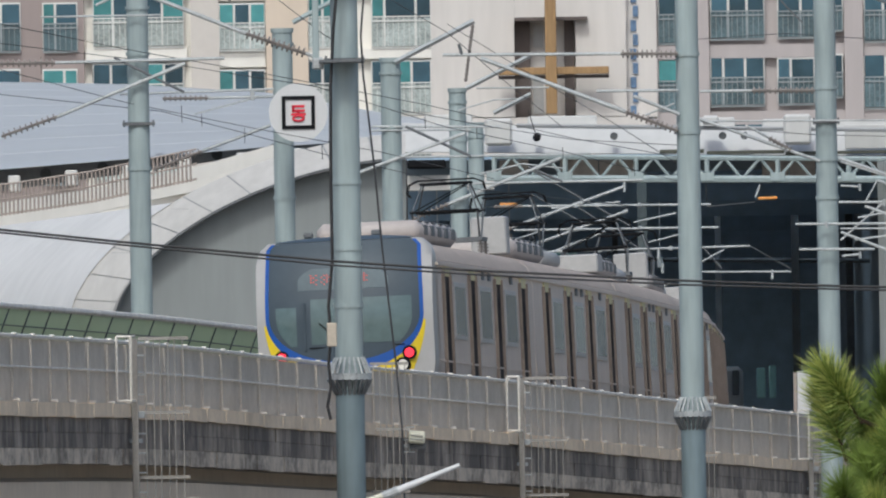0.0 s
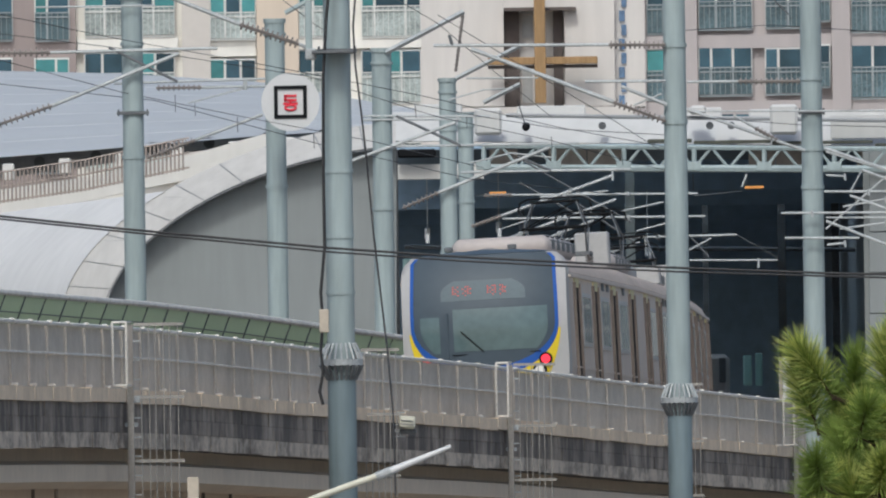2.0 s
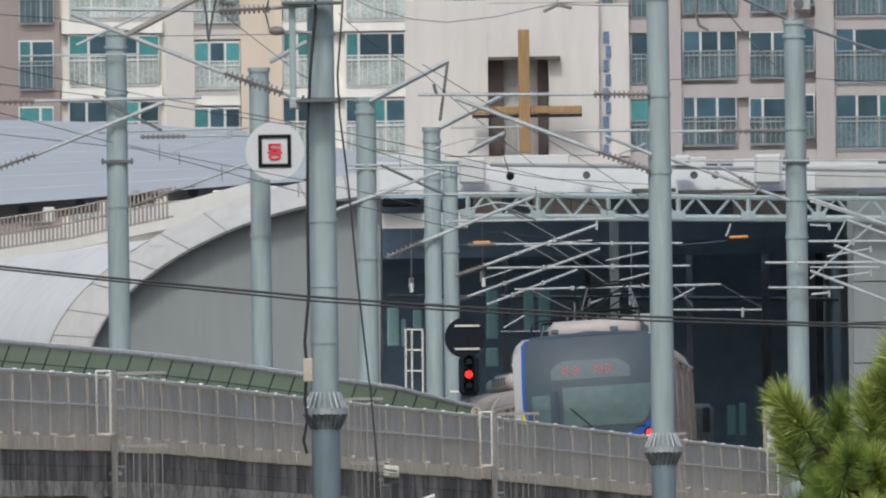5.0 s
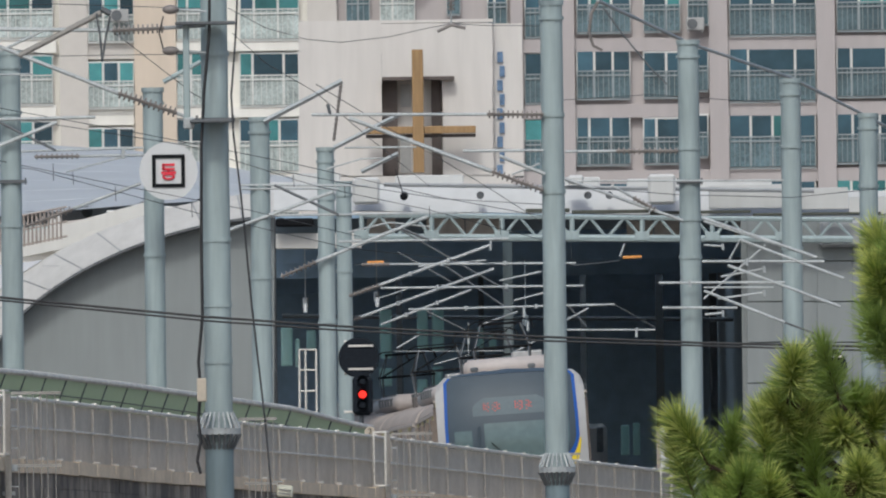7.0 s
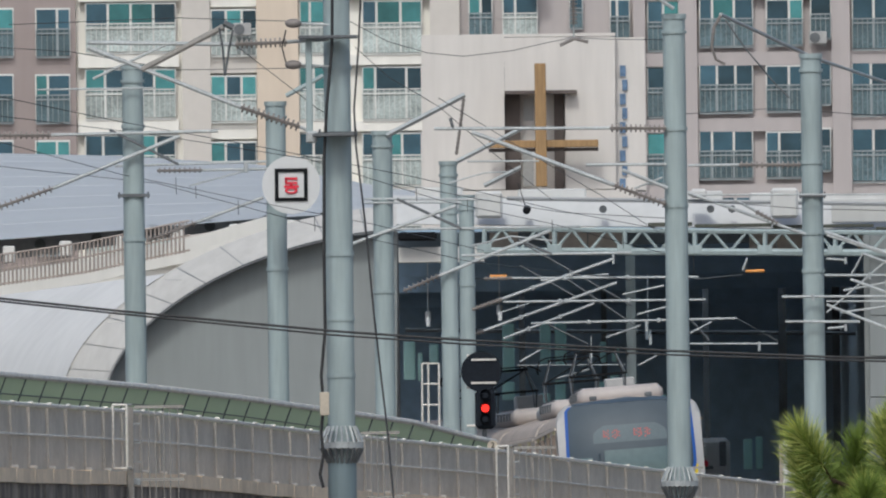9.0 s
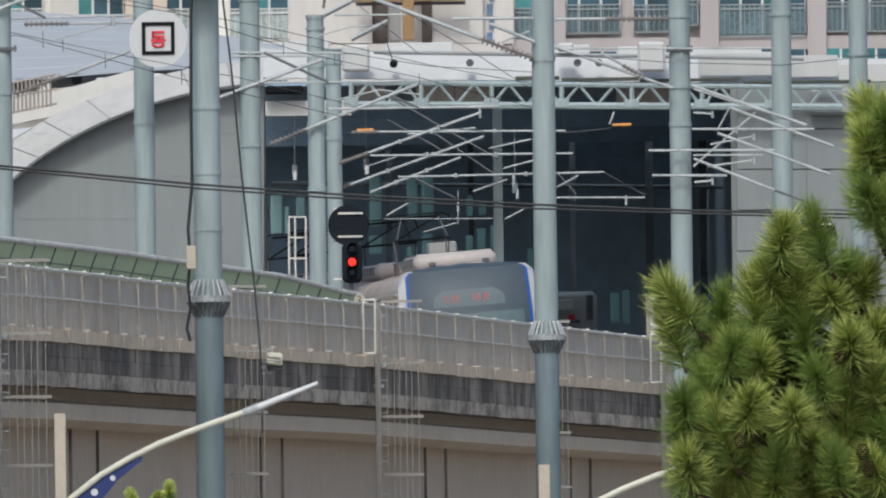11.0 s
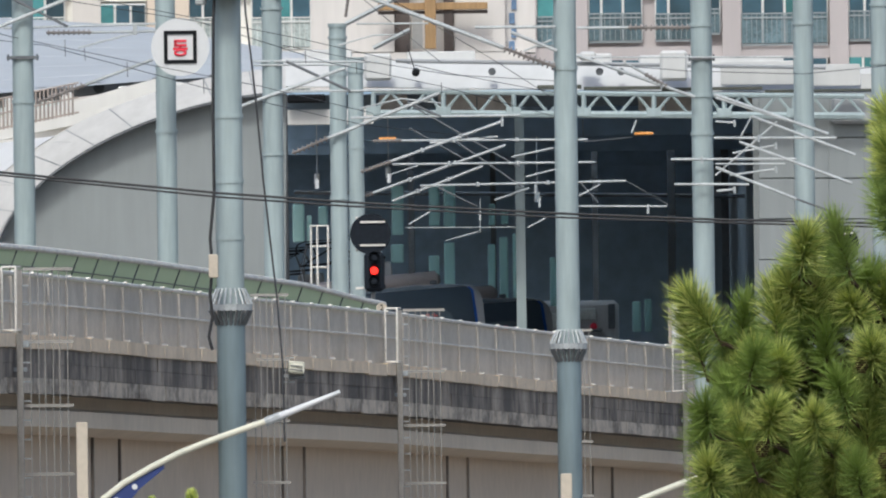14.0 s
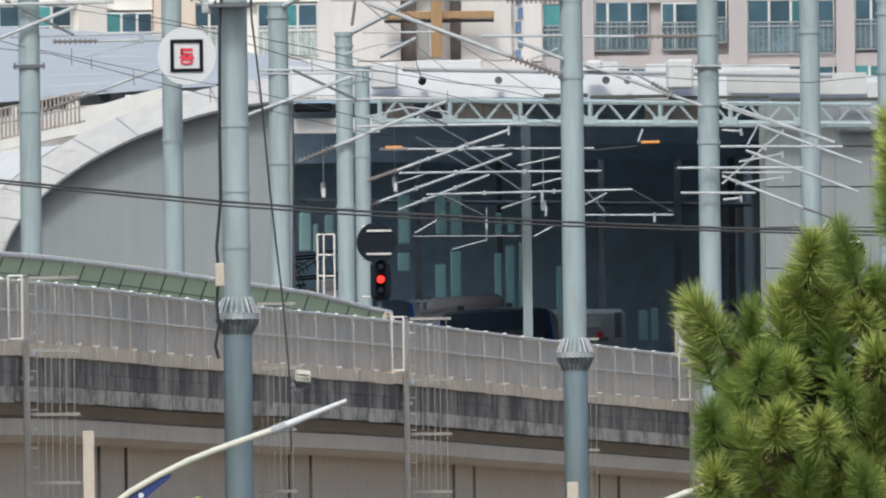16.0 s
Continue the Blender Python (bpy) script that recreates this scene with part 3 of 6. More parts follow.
zt, zb = p0.z, 0.0
xl, xr = p0.x, p1.x
bm = B()
box(bm, ((xl + xr) / 2 - 0.5, 955, (zt + 1.6) / 2), (xr - xl + 12, 0.4, zt + 1.6))
part("back_wall", bm, M_DARK, hall)
# side wall in a darker tone that carries the hall's shade
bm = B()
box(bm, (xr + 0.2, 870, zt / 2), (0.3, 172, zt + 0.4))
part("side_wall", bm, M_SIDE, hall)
# the hall is open along one side
# roof slabs with unseen translucent sheets added between them to light the hall, a deep beam before each
# added sheet, lets daylight reach the train just inside the mouth
part("added_front_skylight", box(B(), ((xl + xr + 3.5) / 2, 788, zt + 0.55), (xr - xl + 4.5, 8.0, 0.01)), M_FILLSHEET, hall, "added milky translucent strip that lets daylight into the hall")
edges = (792, 804, 818, 848, 872, 896, 922, 956)
for k in range(7):
    y0, y1 = edges[k], edges[k + 1]
    west = 0.5 if k < 3 else 5.0
    mid, wide = (xl - west + xr + 4.0) / 2, xr - xl + 4.0 + west
    bm = B()
    box(bm, (mid, (y0 + y1) / 2, zt + 0.55), (wide, y1 - y0, 0.3 if k % 2 == 0 else 0.01))
    if k % 2 == 0:
        part("roof_slab", bm, M_DARK, hall)
    else:
        part("skylight", bm, M_FILLSHEET, hall, "added milky translucent roof sheet that lights the hall")
        bm = B()
        box(bm, (mid, y0 - 0.2, zt + 0.15), (wide, 0.3, 0.9))
        part("downstand_beam", bm, M_DARK, hall)
# white roof edge above the truss
bm = B()
a, b = sight(478, 322, 783), sight(1700, 340, 783)
c, e = sight(478, 372, 782), sight(1700, 386, 782)
vs = [bm.verts.new(p) for p in (a, b, e, c)]
vs += [bm.verts.new(p + Vector((0, 1.5, 0))) for p in (a, b, e, c)]
for q in ((0, 1, 2, 3), (7, 6, 5, 4), (0, 4, 5, 1), (1, 5, 6, 2), (2, 6, 7, 3), (3, 7, 4, 0)):
    bm.faces.new([vs[i] for i in q])
bmesh.ops.recalc_face_normals(bm, faces=bm.faces)
part("roof_edge", bm, M_ROOFEDGE, hall, "white metal roof edge")
for u in (560, 760, 1010, 1165, 1300):
    bm = B()
    box(bm, sight(u, 320 + (u - 478) * 0.015, 784), (1.1 + (u % 7) * 0.12, 1.2, 0.35), bev=0.03)
    part("roof_upstand", bm, M_ROOFEDGE, hall)
for u in (716, 850, 1078, 1040):
    bm = B()
    tube(bm, sight(u, 346, 781.9), sight(u, 346, 781.4), 0.09, n=10)
    part("vent_hole", bm, M_DARKSTEEL, hall)
for u0, u1, v0, v1 in ((1254, 1386, 326, 370), (1388, 1500, 332, 372), (1502, 1700, 346, 380)):
    bm = B()
    a, b = sight(u0, v1, 781.8), sight(u1, v0, 781.8)
    box(bm, ((a.x + b.x) / 2, 781.8, (a.z + b.z) / 2), (b.x - a.x, 0.2, b.z - a.z), bev=0.01)
    part("roof_fascia", bm, M_ROOFEDGE, hall, "pale grey weathered roof fascia")
# mossy strips, darkened to put the roof edge's shadow into the colour
for u0, u1, v in ((930, 1010, 373), (1012, 1150, 375), (1150, 1330, 376), (1332, 1560, 379)):
    bm = B()
    a, b = sight(u0, v + 4, 781.5), sight(u1 - 2, v - 4, 781.5)
    box(bm, ((a.x + b.x) / 2, 781.5, (a.z + b.z) / 2), (b.x - a.x, 0.3, b.z - a.z), bev=0.01)
    part("gutter", bm, M_EDGESHADE, hall, "dark mossy strip with the roof edge's shadow in its colour")
for u0, u1, v0, v1, d, m_ in ((624, 672, 314, 362, 780.8, M_ROOFEDGE), (1147, 1195, 308, 362, 781.0, M_ROOFEDGE), (1004, 1034, 310, 326, 781.0, M_ROOFEDGE), (1451, 1527, 390, 438, 778.6, M_ROOFGREY)):
    a, b = sight(u0, v1, d), sight(u1, v0, d)
    part("roof_cover", box(B(), ((a.x + b.x) / 2, d + 0.5, (a.z + b.z) / 2), (b.x - a.x, 1.0, b.z - a.z), bev=0.06), m_, hall, "pale boxed cover on the roof edge")
for u0, u1, v0, v1 in ((488, 556, 386, 402),):
    a, b = sight(u0, v1, 780.6), sight(u1, v0, 780.6)
    part("drain_box", box(B(), ((a.x + b.x) / 2, 780.8, (a.z + b.z) / 2), (b.x - a.x, 0.5, b.z - a.z), bev=0.04), M_BLACK, hall, "dark drain box under the roof edge")
part("roof_coping", line(B(), [sight(u, 324 + (u - 478) * 0.015, 781.3) for u in range(680, 1441, 95)], 0.05, 6), M_ROOFGREY, hall)
# added dark board behind the truss, screens the bright front roof strip from view
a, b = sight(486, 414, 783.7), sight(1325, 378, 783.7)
part("screen_board", box(B(), ((a.x + b.x) / 2, 783.8, (a.z + b.z) / 2), (b.x - a.x, 0.12, b.z - a.z)), M_SIDE, hall, "added dark board that hides the bright roof strip")
# lattice truss
truss = thing("lattice_truss", sight(1040, 430, 781), "white steel lattice truss across the hall opening", "truss")
top = [sight(640 + 31 * i, 381 + 0.3 * i, 778.4) for i in range(29)]
bot = [sight(640 + 31 * i, 420 + 0.15 * i, 778.4) for i in range(29)]
for nm, chain, r in (("top_chord", top, 0.06), ("bottom_chord", bot, 0.085)):
    part(nm, line(B(), chain, r, 6), M_POLE, truss)
for i in range(28):
    part("lattice_bar", tube(B(), top[i] if i % 2 else bot[i], bot[i + 1] if i % 2 else top[i + 1], 0.035, n=5), M_POLE, truss)
    if i % 4 == 0:
        part("lattice_post", tube(B(), top[i], bot[i], 0.06, n=5), M_POLE, truss)
        p = top[i]
        part("hanger", box(B(), (p.x, 780.3, p.z), (0.10, 3.9, 0.10)), M_POLE, truss)
        part("gusset", box(B(), bot[i] + Vector((0, -0.06, 0.06)), (0.34, 0.04, 0.20), bev=0.01), M_POLE, truss)
for u0, u1 in ((650, 700), (755, 822), (824, 891), (1109, 1155), (1157, 1202), (1300, 1322)):
    bm = B()
    a, b = sight(u0, 419, 783), sight(u1, 386, 783)
    box(bm, ((a.x + b.x) / 2, 783.2, (a.z + b.z) / 2), (b.x - a.x, 0.12, b.z - a.z), bev=0.01)
    part("truss_panel", bm, M_BEHIND, hall, "beige grey panel behind the truss")
for u, v, d in ((541, 545, 800), (667, 534, 800), (930, 576, 815), (972, 566, 815)):
    bm = B()
    p = sight(u, v, d)
    tube(bm, p, p + Vector((0, 0, 0.24)), 0.07, n=10)
    tube(bm, p + Vector((0, 0, 0.24)), Vector((p.x, d, zt + 0.4)), 0.012, n=5)
    part("hanging_fitting", bm, M_FRAME, hall, "white hanging lamp fitting")
# grey end wall on the other side, in panels, and the piers of the opening
for i in range(4):
    for j in range(6):
        u0, v0 = 1322 + i * 62, 822 - j * 72
        a, b = sight(u0, v0, 779), sight(u0 + 61, v0 - 71, 779)
        bm = B()
        box(bm, ((a.x + b.x) / 2, 779, (a.z + b.z) / 2), (b.x - a.x, 0.15, b.z - a.z), bev=0.01)
        part("wall_panel", bm, M_FACADE, hall)
bm = B()
a, b = sight(1318, 1000, 779.3), sight(1700, 380, 779.3)
box(bm, ((a.x + b.x) / 2, 779.4, (a.z + b.z) / 2), (b.x - a.x, 0.2, b.z - a.z))
part("backing_wall", bm, M_FACADE, hall)
bm = B()
a, b = sight(478, 1000, 779), sight(488, 385, 779)
box(bm, ((a.x + b.x) / 2, 779, (a.z + b.z) / 2), (b.x - a.x, 0.5, b.z - a.z))
part("jamb", bm, M_DARKSTEEL, hall)
bm = B()
a, b = sight(488, 440, 781), sight(640, 412, 781)
box(bm, ((a.x + b.x) / 2, 782, (a.z + b.z) / 2), (b.x - a.x, 2.0, b.z - a.z))
part("white_beam", bm, M_ROOFWHITE, hall)
# pale glazed strips at the hall's far end and inner columns
STRIPS = [(683, 548, 635, 20), (683, 651, 684, 22), (748, 548, 619, 18), (775, 545, 622, 20), (748, 671, 737, 18), (775, 648, 730, 18), (850, 651, 755, 12), (871, 638, 755, 14), (898, 632, 758, 21), (850, 580, 618, 11),
          (872, 592, 616, 13), (958, 674, 761, 10), (508, 580, 648, 20), (527, 600, 650, 8), (551, 584, 618, 16), (1106, 752, 806, 15), (1126, 748, 806, 12)]
for u, v0, v1, w in STRIPS:
    bm = B()
    a, b = sight(u - w / 2, v1, 846), sight(u + w / 2, v0, 846)
    box(bm, ((a.x + b.x) / 2, 846, (a.z + b.z) / 2), (b.x - a.x, 0.1, b.z - a.z), bev=0.03)
    part("glazed_strip", bm, M_TEALPALE, hall, "pale teal translucent strip")
for u, w, d in ((898, 0.22, 786), (1030, 0.16, 870), (1165, 0.2, 850), (1230, 0.2, 860), (1260, 0.2, 880), (705, 0.16, 860), (850, 0.14, 880)):
    bm = B()
    p = sight(u, 430, d)
    box(bm, (p.x, d, (p.z + 0.3) / 2), (w, w, p.z + 0.3))
    part("hall_column", bm, M_DARKSTEEL if u != 898 else M_POLE, hall)
for v, d in ((560, 850),):
    bm = B()
    a, b = sight(500, v, d), sight(1310, v + 6, d)
    tube(bm, a, b, 0.06, n=5)
    part("hall_beam", bm, M_DARKSTEEL, hall)
bm = B()
box(bm, ((xl + xr) / 2 - 3, 868, upz(900, 838, 860) - 0.3), (xr - xl + 10, 170, 0.3))
part("track_bed", bm, M_BALLAST, hall)

# ---- large pale blue roof behind the vault ----
big = thing("great_roof", (sight(100, 992, 900).x, 900, 0), "wide pale blue ribbed metal roof over the station", "roof", kind="structure")


def roof_pt(f, g):
    """f along the eaves, g up the slope."""
    u = -520 + 1200 * f
    lo = lerp_table(u, [(-520, 425), (-219, 400), (0, 383), (250, 362), (480, 350), (700, 345)])
    hi = lerp_table(u, [(-520, 262), (-219, 247), (0, 252), (253, 268), (480, 310), (700, 330)])
    g2 = 1 - (1 - g) ** 1.6
    return sight(u, lo + (hi - lo) * g2, 850 + 60 * g)


bm = B()
n, m_ = 40, 24
grid = [[bm.verts.new(roof_pt(i / n, j / m_)) for j in range(m_ + 1)] for i in range(n + 1)]
for i in range(n):
    for j in range(m_):
        bm.faces.new((grid[i][j], grid[i + 1][j], grid[i + 1][j + 1], grid[i][j + 1]))
bmesh.ops.recalc_face_normals(bm, faces=bm.faces)
smooth(part("roof_sheet", bm, M_ROOFBLUE, big))
for j in range(1, 9):
    bm = B()
    line(bm, [roof_pt(i / 20, j / 9) + Vector((0, 0.0, -0.004)) for i in range(21)], 0.010, 4)
    part("roof_seam", bm, M_ROOFBLUE, big)
# dark clerestory band with stubs under the eaves
bm = B()
cl = [(-520, 430, 470), (-219, 402, 442), (0, 384, 412), (253, 362, 378), (480, 352, 362)]
top = [sight(u, v0 - 1, 852) for u, v0, v1 in cl]
bot = [sight(u, v1 - 4, 852) for u, v0, v1 in cl]
tv, bv = [bm.verts.new(p) for p in top], [bm.verts.new(p) for p in bot]
for k in range(len(cl) - 1):
    bm.faces.new((tv[k], tv[k + 1], bv[k + 1], bv[k]))
part("clerestory", bm, M_BAND, big)
for i in range(7):
    u = -200 + i * 100
    v = lerp_table(u, [(-520, 446), (-219, 420), (0, 398), (253, 369), (480, 357)])
    bm = B()
    box(bm, sight(u, v + 8, 850), (0.30, 0.4, 0.42 - 0.03 * i), bev=0.03)
    part("roof_stub", bm, M_ROOFWHITE, big)
    bm = B()
    tube(bm, sight(u - 45, v, 851.5), sight(u - 45, v, 851.2), 0.14, n=14)
    part("round_vent", bm, M_DARKSTEEL, big)
    part("vent_hood", tube(B(), sight(u - 45, v - 2, 851.5), sight(u - 45, v - 2, 851.0), 0.17, n=14, caps=False), M_BAND, big)
# ledge and rail
ledge = [(-520, 528, 490), (-219, 497, 462), (-60, 474, 440), (40, 452, 424), (120, 436, 416), (190, 416, 398), (270, 394, 378)]
bm = B()
pts = [sight(u, v, 842) for u, v, _ in ledge]
sweep(bm, pts, [(-0.4, -0.05), (0.4, -0.05), (0.4, 0.20), (-0.4, 0.20)], lambda i: Vector((0, -1, 0)))
part("ledge", bm, M_ROOFWHITE, big)
bm = B()
sweep(bm, [sight(u, v, 843.2) for u, v, _ in ledge], [(-0.1, 0.1), (0.1, 0.1), (0.1, 0.55), (-0.1, 0.55)], lambda i: Vector((0, -1, 0)))
part("kerb_wall", bm, M_ROOFWHITE, big, "low white kerb wall behind the railing")
rail = thing("ledge_railing", pts[1] + Vector((0, 0, 0.20)), "rusty thin-barred safety railing on the roof ledge", "railing")
for k in range(62):
    u = -330 + k * 7.2
    v = lerp_table(u, [(a, b) for a, b, c in ledge])
    p = sight(u, v, 841.7) + Vector((0, 0, 0.20))
    bm = B()
    tube(bm, p, p + Vector((0, 0, 0.78)), 0.026, n=4)
    part("railing_bar", bm, M_RUST, rail)
for h in (0.78, 0.42, 0.05):
    bm = B()
    line(bm, [sight(u, lerp_table(u, [(a, b) for a, b, c in ledge]), 841.7) + Vector((0, 0, 0.20 + h)) for u in range(-330, 121, 45)], 0.025, 4)
    part("railing_rail", bm, M_RUST, rail)

# ---- church with the recessed cross ----
DC = 1150.0
church = thing("church_building", (sight(690, 992, DC).x, DC, 0), "pale stone-clad church block with a recess in its wall", "church")


def slab(u0, v0, u1, v1, d, deep, bev=0.0):
    """An upright block between two bearings; a tall one is placed by its storeys above the roofs."""
    vm = 100 if v1 - v0 > 600 else (v0 + v1) / 2
    x0, x1 = sight(u0, vm, d).x, sight(u1, vm, d).x
    z0, z1 = upz((u0 + u1) / 2, v1, d), upz((u0 + u1) / 2, v0, d)
    return box(B(), ((x0 + x1) / 2, d + deep / 2, (z0 + z1) / 2), (x1 - x0, deep, z1 - z0), bev=bev)


part("lower_wall", slab(530, 312, 905, 1400, DC, 10), M_CHURCH, church)
for i in range(2):
    for j in range(5):
        u0, u1 = ((530, 676), (784, 872))[i]
        part("wall_panel", slab(u0, 42 + j * 54, u1 - 0.4, 42 + j * 54 + 53.9, DC, 0.028), M_CHURCH, church)
for j in range(2):
    part("wall_panel", slab(676, 42 + j * 49, 784, 42 + j * 49 + 48.9, DC, 0.028), M_CHURCH, church)
for u0, u1, v0, v1 in ((530, 676, 42, 312), (784, 872, 42, 312), (676, 784, 42, 140)):
    part("wall_core", slab(u0, v0, u1, v1, DC + 0.03, 5.9), M_CHURCH, church)
part("recess_back", slab(676, 139, 784, 312, DC + 0.8, 3), M_CHURCH, church)
part("recess_side", slab(676, 140, 704, 312, DC + 0.5, 0.25), M_BROWN, church, "dark brown recess reveal")
part("recess_side", slab(764, 140, 781, 312, DC + 0.5, 0.25), M_BROWN, church)
part("recess_window", slab(709, 150, 727, 190, DC + 0.72, 0.2), M_ACBOX, church)
part("recess_window", slab(709, 246, 727, 306, DC + 0.72, 0.2), M_ACBOX, church)
part("recess_head", slab(676, 136, 804, 142, DC - 0.5, 1.0), M_BROWN, church)
part("return_wall", slab(872, 42, 925, 312, DC + 0.5, 6), M_CHURCH, church)
for j in range(9):
    part("blue_tile", slab(880 + (j % 2) * 4, 92 + j * 25, 890 + (j % 2) * 3, 92 + j * 25 + 19, DC + 0.42, 0.12), mat("blue_mosaic", (0.12, 0.20, 0.33), 0.5, vary=0.4, scale=2) if j == 0 else bpy.data.materials["blue_mosaic"], church)
part("parapet_cap", slab(530, 36, 872, 41.5, DC + 0.02, 1.0), M_CHURCH, church)
cross = thing("cross", sight(739, 305, DC - 1.2), "large golden wooden cross before the church wall", "cross")
part("upright", slab(730, 88, 750, 306, DC - 1.4, 0.4, 0.02), M_WOOD, cross)
part("crossbeam", slab(648, 224, 842, 237, DC - 1.2, 0.5, 0.02), M_WOOD, cross)
for v in (120, 290):
    part("mounting_bar", slab(737, v, 743, v + 6, DC - 1.1, 2.8), M_BROWN, cross)
part("crossbeam_edge", slab(648, 238, 842, 244, DC - 1.0, 0.3), M_BROWN, cross)

# ---- apartment blocks ----
DA = 1430.0


SPLITS = {1: ((1.0,),), 2: ((0.5, 0.5), (0.36, 0.64), (0.62, 0.38)), 3: ((0.33, 0.34, 0.33), (0.24, 0.40, 0.36), (0.22, 0.52, 0.26)), 4: ((0.22, 0.54, 0.24), (0.25, 0.25, 0.25, 0.25), (0.2, 0.30, 0.28, 0.22))}


def windows(parent, u0, u1, v_top, pitch, count, panes, rail_mat, frame_mat, d, tall=74, sill=0.45, teal=0.3, rng=None):
    for r in range(count):
        v0 = v_top + pitch * r
        v1 = v0 + tall
        win = part("window", slab(u0, v0, u1, v1, d - 0.10, 0.3), frame_mat, parent)
        ua, cuts = u0, []
        for share in SPLITS[panes][rng.randrange(len(SPLITS[panes]))]:
            ub = ua + (u1 - u0) * share
            g = M_GLASS_TL if rng.random() < teal else M_GLASS_DK
            part("pane", slab(ua + 2.4, v0 + 3.0, ub - 2.2, v1 - 2.5, d - 0.16, 0.2), g, win)
            cuts.append(ub)
            ua = ub
        # balcony guard before the lower half
        vg = v0 + tall * sill
        bm = B()
        a, b = sight(u0 + 1, vg, d - 0.24), sight(u1 - 1, v1 + 3, d - 0.24)
        y = d - 0.24
        nb = int((b.x - a.x) / 0.21)
        for z in (a.z, b.z, a.z - 0.18):
            box(bm, ((a.x + b.x) / 2, y, z), (b.x - a.x, 0.04, 0.055))
        for k in range(nb + 1):
            box(bm, (a.x + (b.x - a.x) * k / nb, y, (a.z + b.z) / 2), (0.022, 0.03, a.z - b.z))
        for uc in cuts[:-1]:
            box(bm, (sight(uc, vg, y).x, y - 0.01, (a.z + b.z) / 2), (0.085, 0.03, a.z - b.z))
        guard = part("balcony_guard", bm, rail_mat, parent, kind="stuff")
        part("guard_glass", slab(u0 + 2, vg + 2, u1 - 2, v1 + 1, d - 0.20, 0.02), M_GUARDPALE if rail_mat is M_RAIL else M_GUARDDARK, guard)


rng = random.Random(4)
VT = -133 - 117
VR = -26 - 117
left = thing("apartment_block", (sight(200, 992, DA).x, DA, 0), "tall cream and white apartment block with balconies", "apartment block")
part("wall", slab(-400, -330, 598, 2000, DA + 0.25, 14), M_WHITEREN, left)
for u0, u1, m_ in ((-400, -82, M_BROWNPINK), (106, 156, M_GREYREN), (238, 312, M_CREAM), (545, 597, M_GREYREN)):
    part("wall_strip", slab(u0, -330, u1, 2000, DA - 0.3, 1.0), m_, left)
for r in range(9):
    v = VT + 95 - 117 + 117 * r
    part("floor_band", slab(156, v - 4, 238, v + 26, DA - 0.12, 0.4), M_GREYREN if r % 2 else M_WHITEREN, left)
    part("floor_band", slab(-78, v - 8, 100, v + 16, DA - 0.2, 0.5), M_WHITEREN, left)
    part("floor_band", slab(312, v - 7, 545, v + 12, DA - 0.2, 0.5), M_WHITEREN, left)
windows(left, -262, -192, VT + 6, 117, 6, 2, M_RAILDARK, M_FRAME, DA - 0.3, 84, teal=0.5, rng=rng)
windows(left, -154, -92, VT + 6, 117, 6, 2, M_RAILDARK, M_FRAME, DA - 0.3, 84, teal=0.6, rng=rng)
windows(left, -66, 95, VT - 4, 117, 6, 4, M_RAIL, M_FRAME, DA, 86, teal=0.3, rng=rng)
windows(left, 156, 238, VT + 8, 117, 6, 3, M_RAIL, M_FRAME, DA - 0.1, 80, teal=0.45, rng=rng)
windows(left, 313, 390, VT - 8, 117, 6, 3, M_RAIL, M_FRAME, DA, 92, teal=0.35, rng=rng)
windows(left, 424, 530, VT - 8, 117, 6, 3, M_RAIL, M_FRAME, DA, 92, teal=0.4, rng=rng)

right = thing("apartment_block", (sight(1250, 992, DA).x, DA, 0), "tall pinkish apartment block with grey balconies", "apartment block")
part("wall", slab(598.2, -330, 1900, 2000, DA + 0.25, 14), M_PINK, right)
for u0, u1 in ((905, 926), (985, 1017), (1255, 1288), (1445, 1478), (1600, 1640)):
    part("wall_strip", slab(u0, -330, u1, 2000, DA - 0.35, 1.0), M_PINK, right)
for r in range(9):
    v = VR + 90 - 117 + 117 * r
    part("floor_band", slab(905, v, 1900, v + 24, DA - 0.12, 0.4), M_PINK, right)
windows(right, 612, 655, VR - 10, 117, 3, 2, M_RAILDARK, M_FRAME, DA, 80, teal=0.2, rng=rng)
windows(right, 672, 735, VR - 10, 117, 3, 2, M_RAIL, M_FRAME, DA, 80, teal=0.3, rng=rng)
windows(right, 790, 815, VR - 10, 117, 3, 1, M_RAILDARK, M_FRAME, DA, 60, teal=0.3, rng=rng)
windows(right, 862, 898, VR, 117, 3, 2, M_RAILDARK, M_FRAME, DA, 70, teal=0.1, rng=rng)
windows(right, 928, 985, VR + 2, 117, 5, 2, M_RAILDARK, M_FRAME, DA + 0.1, 88, teal=0.45, rng=rng)
windows(right, 1020, 1116, VR - 2, 117, 5, 3, M_RAILDARK, M_FRAME, DA, 84, teal=0.2, rng=rng)
windows(right, 1138, 1204, VR, 117, 5, 2, M_RAILDARK, M_FRAME, DA, 80, teal=0.1, rng=rng)
windows(right, 1216, 1254, VR - 6, 117, 5, 1, M_RAILDARK, M_FRAME, DA - 0.2, 74, teal=0.1, rng=rng)
windows(right, 1290, 1444, VR - 6, 117, 5, 4, M_RAILDARK, M_FRAME, DA, 92, teal=0.3, rng=rng)
windows(right, 1480, 1600, VR - 8, 117, 5, 3, M_RAILDARK, M_FRAME, DA, 86, teal=0.15, rng=rng)
windows(right, 1642, 1780, VR - 8, 117, 5, 4, M_RAILDARK, M_FRAME, DA, 86, teal=0.2, rng=rng)


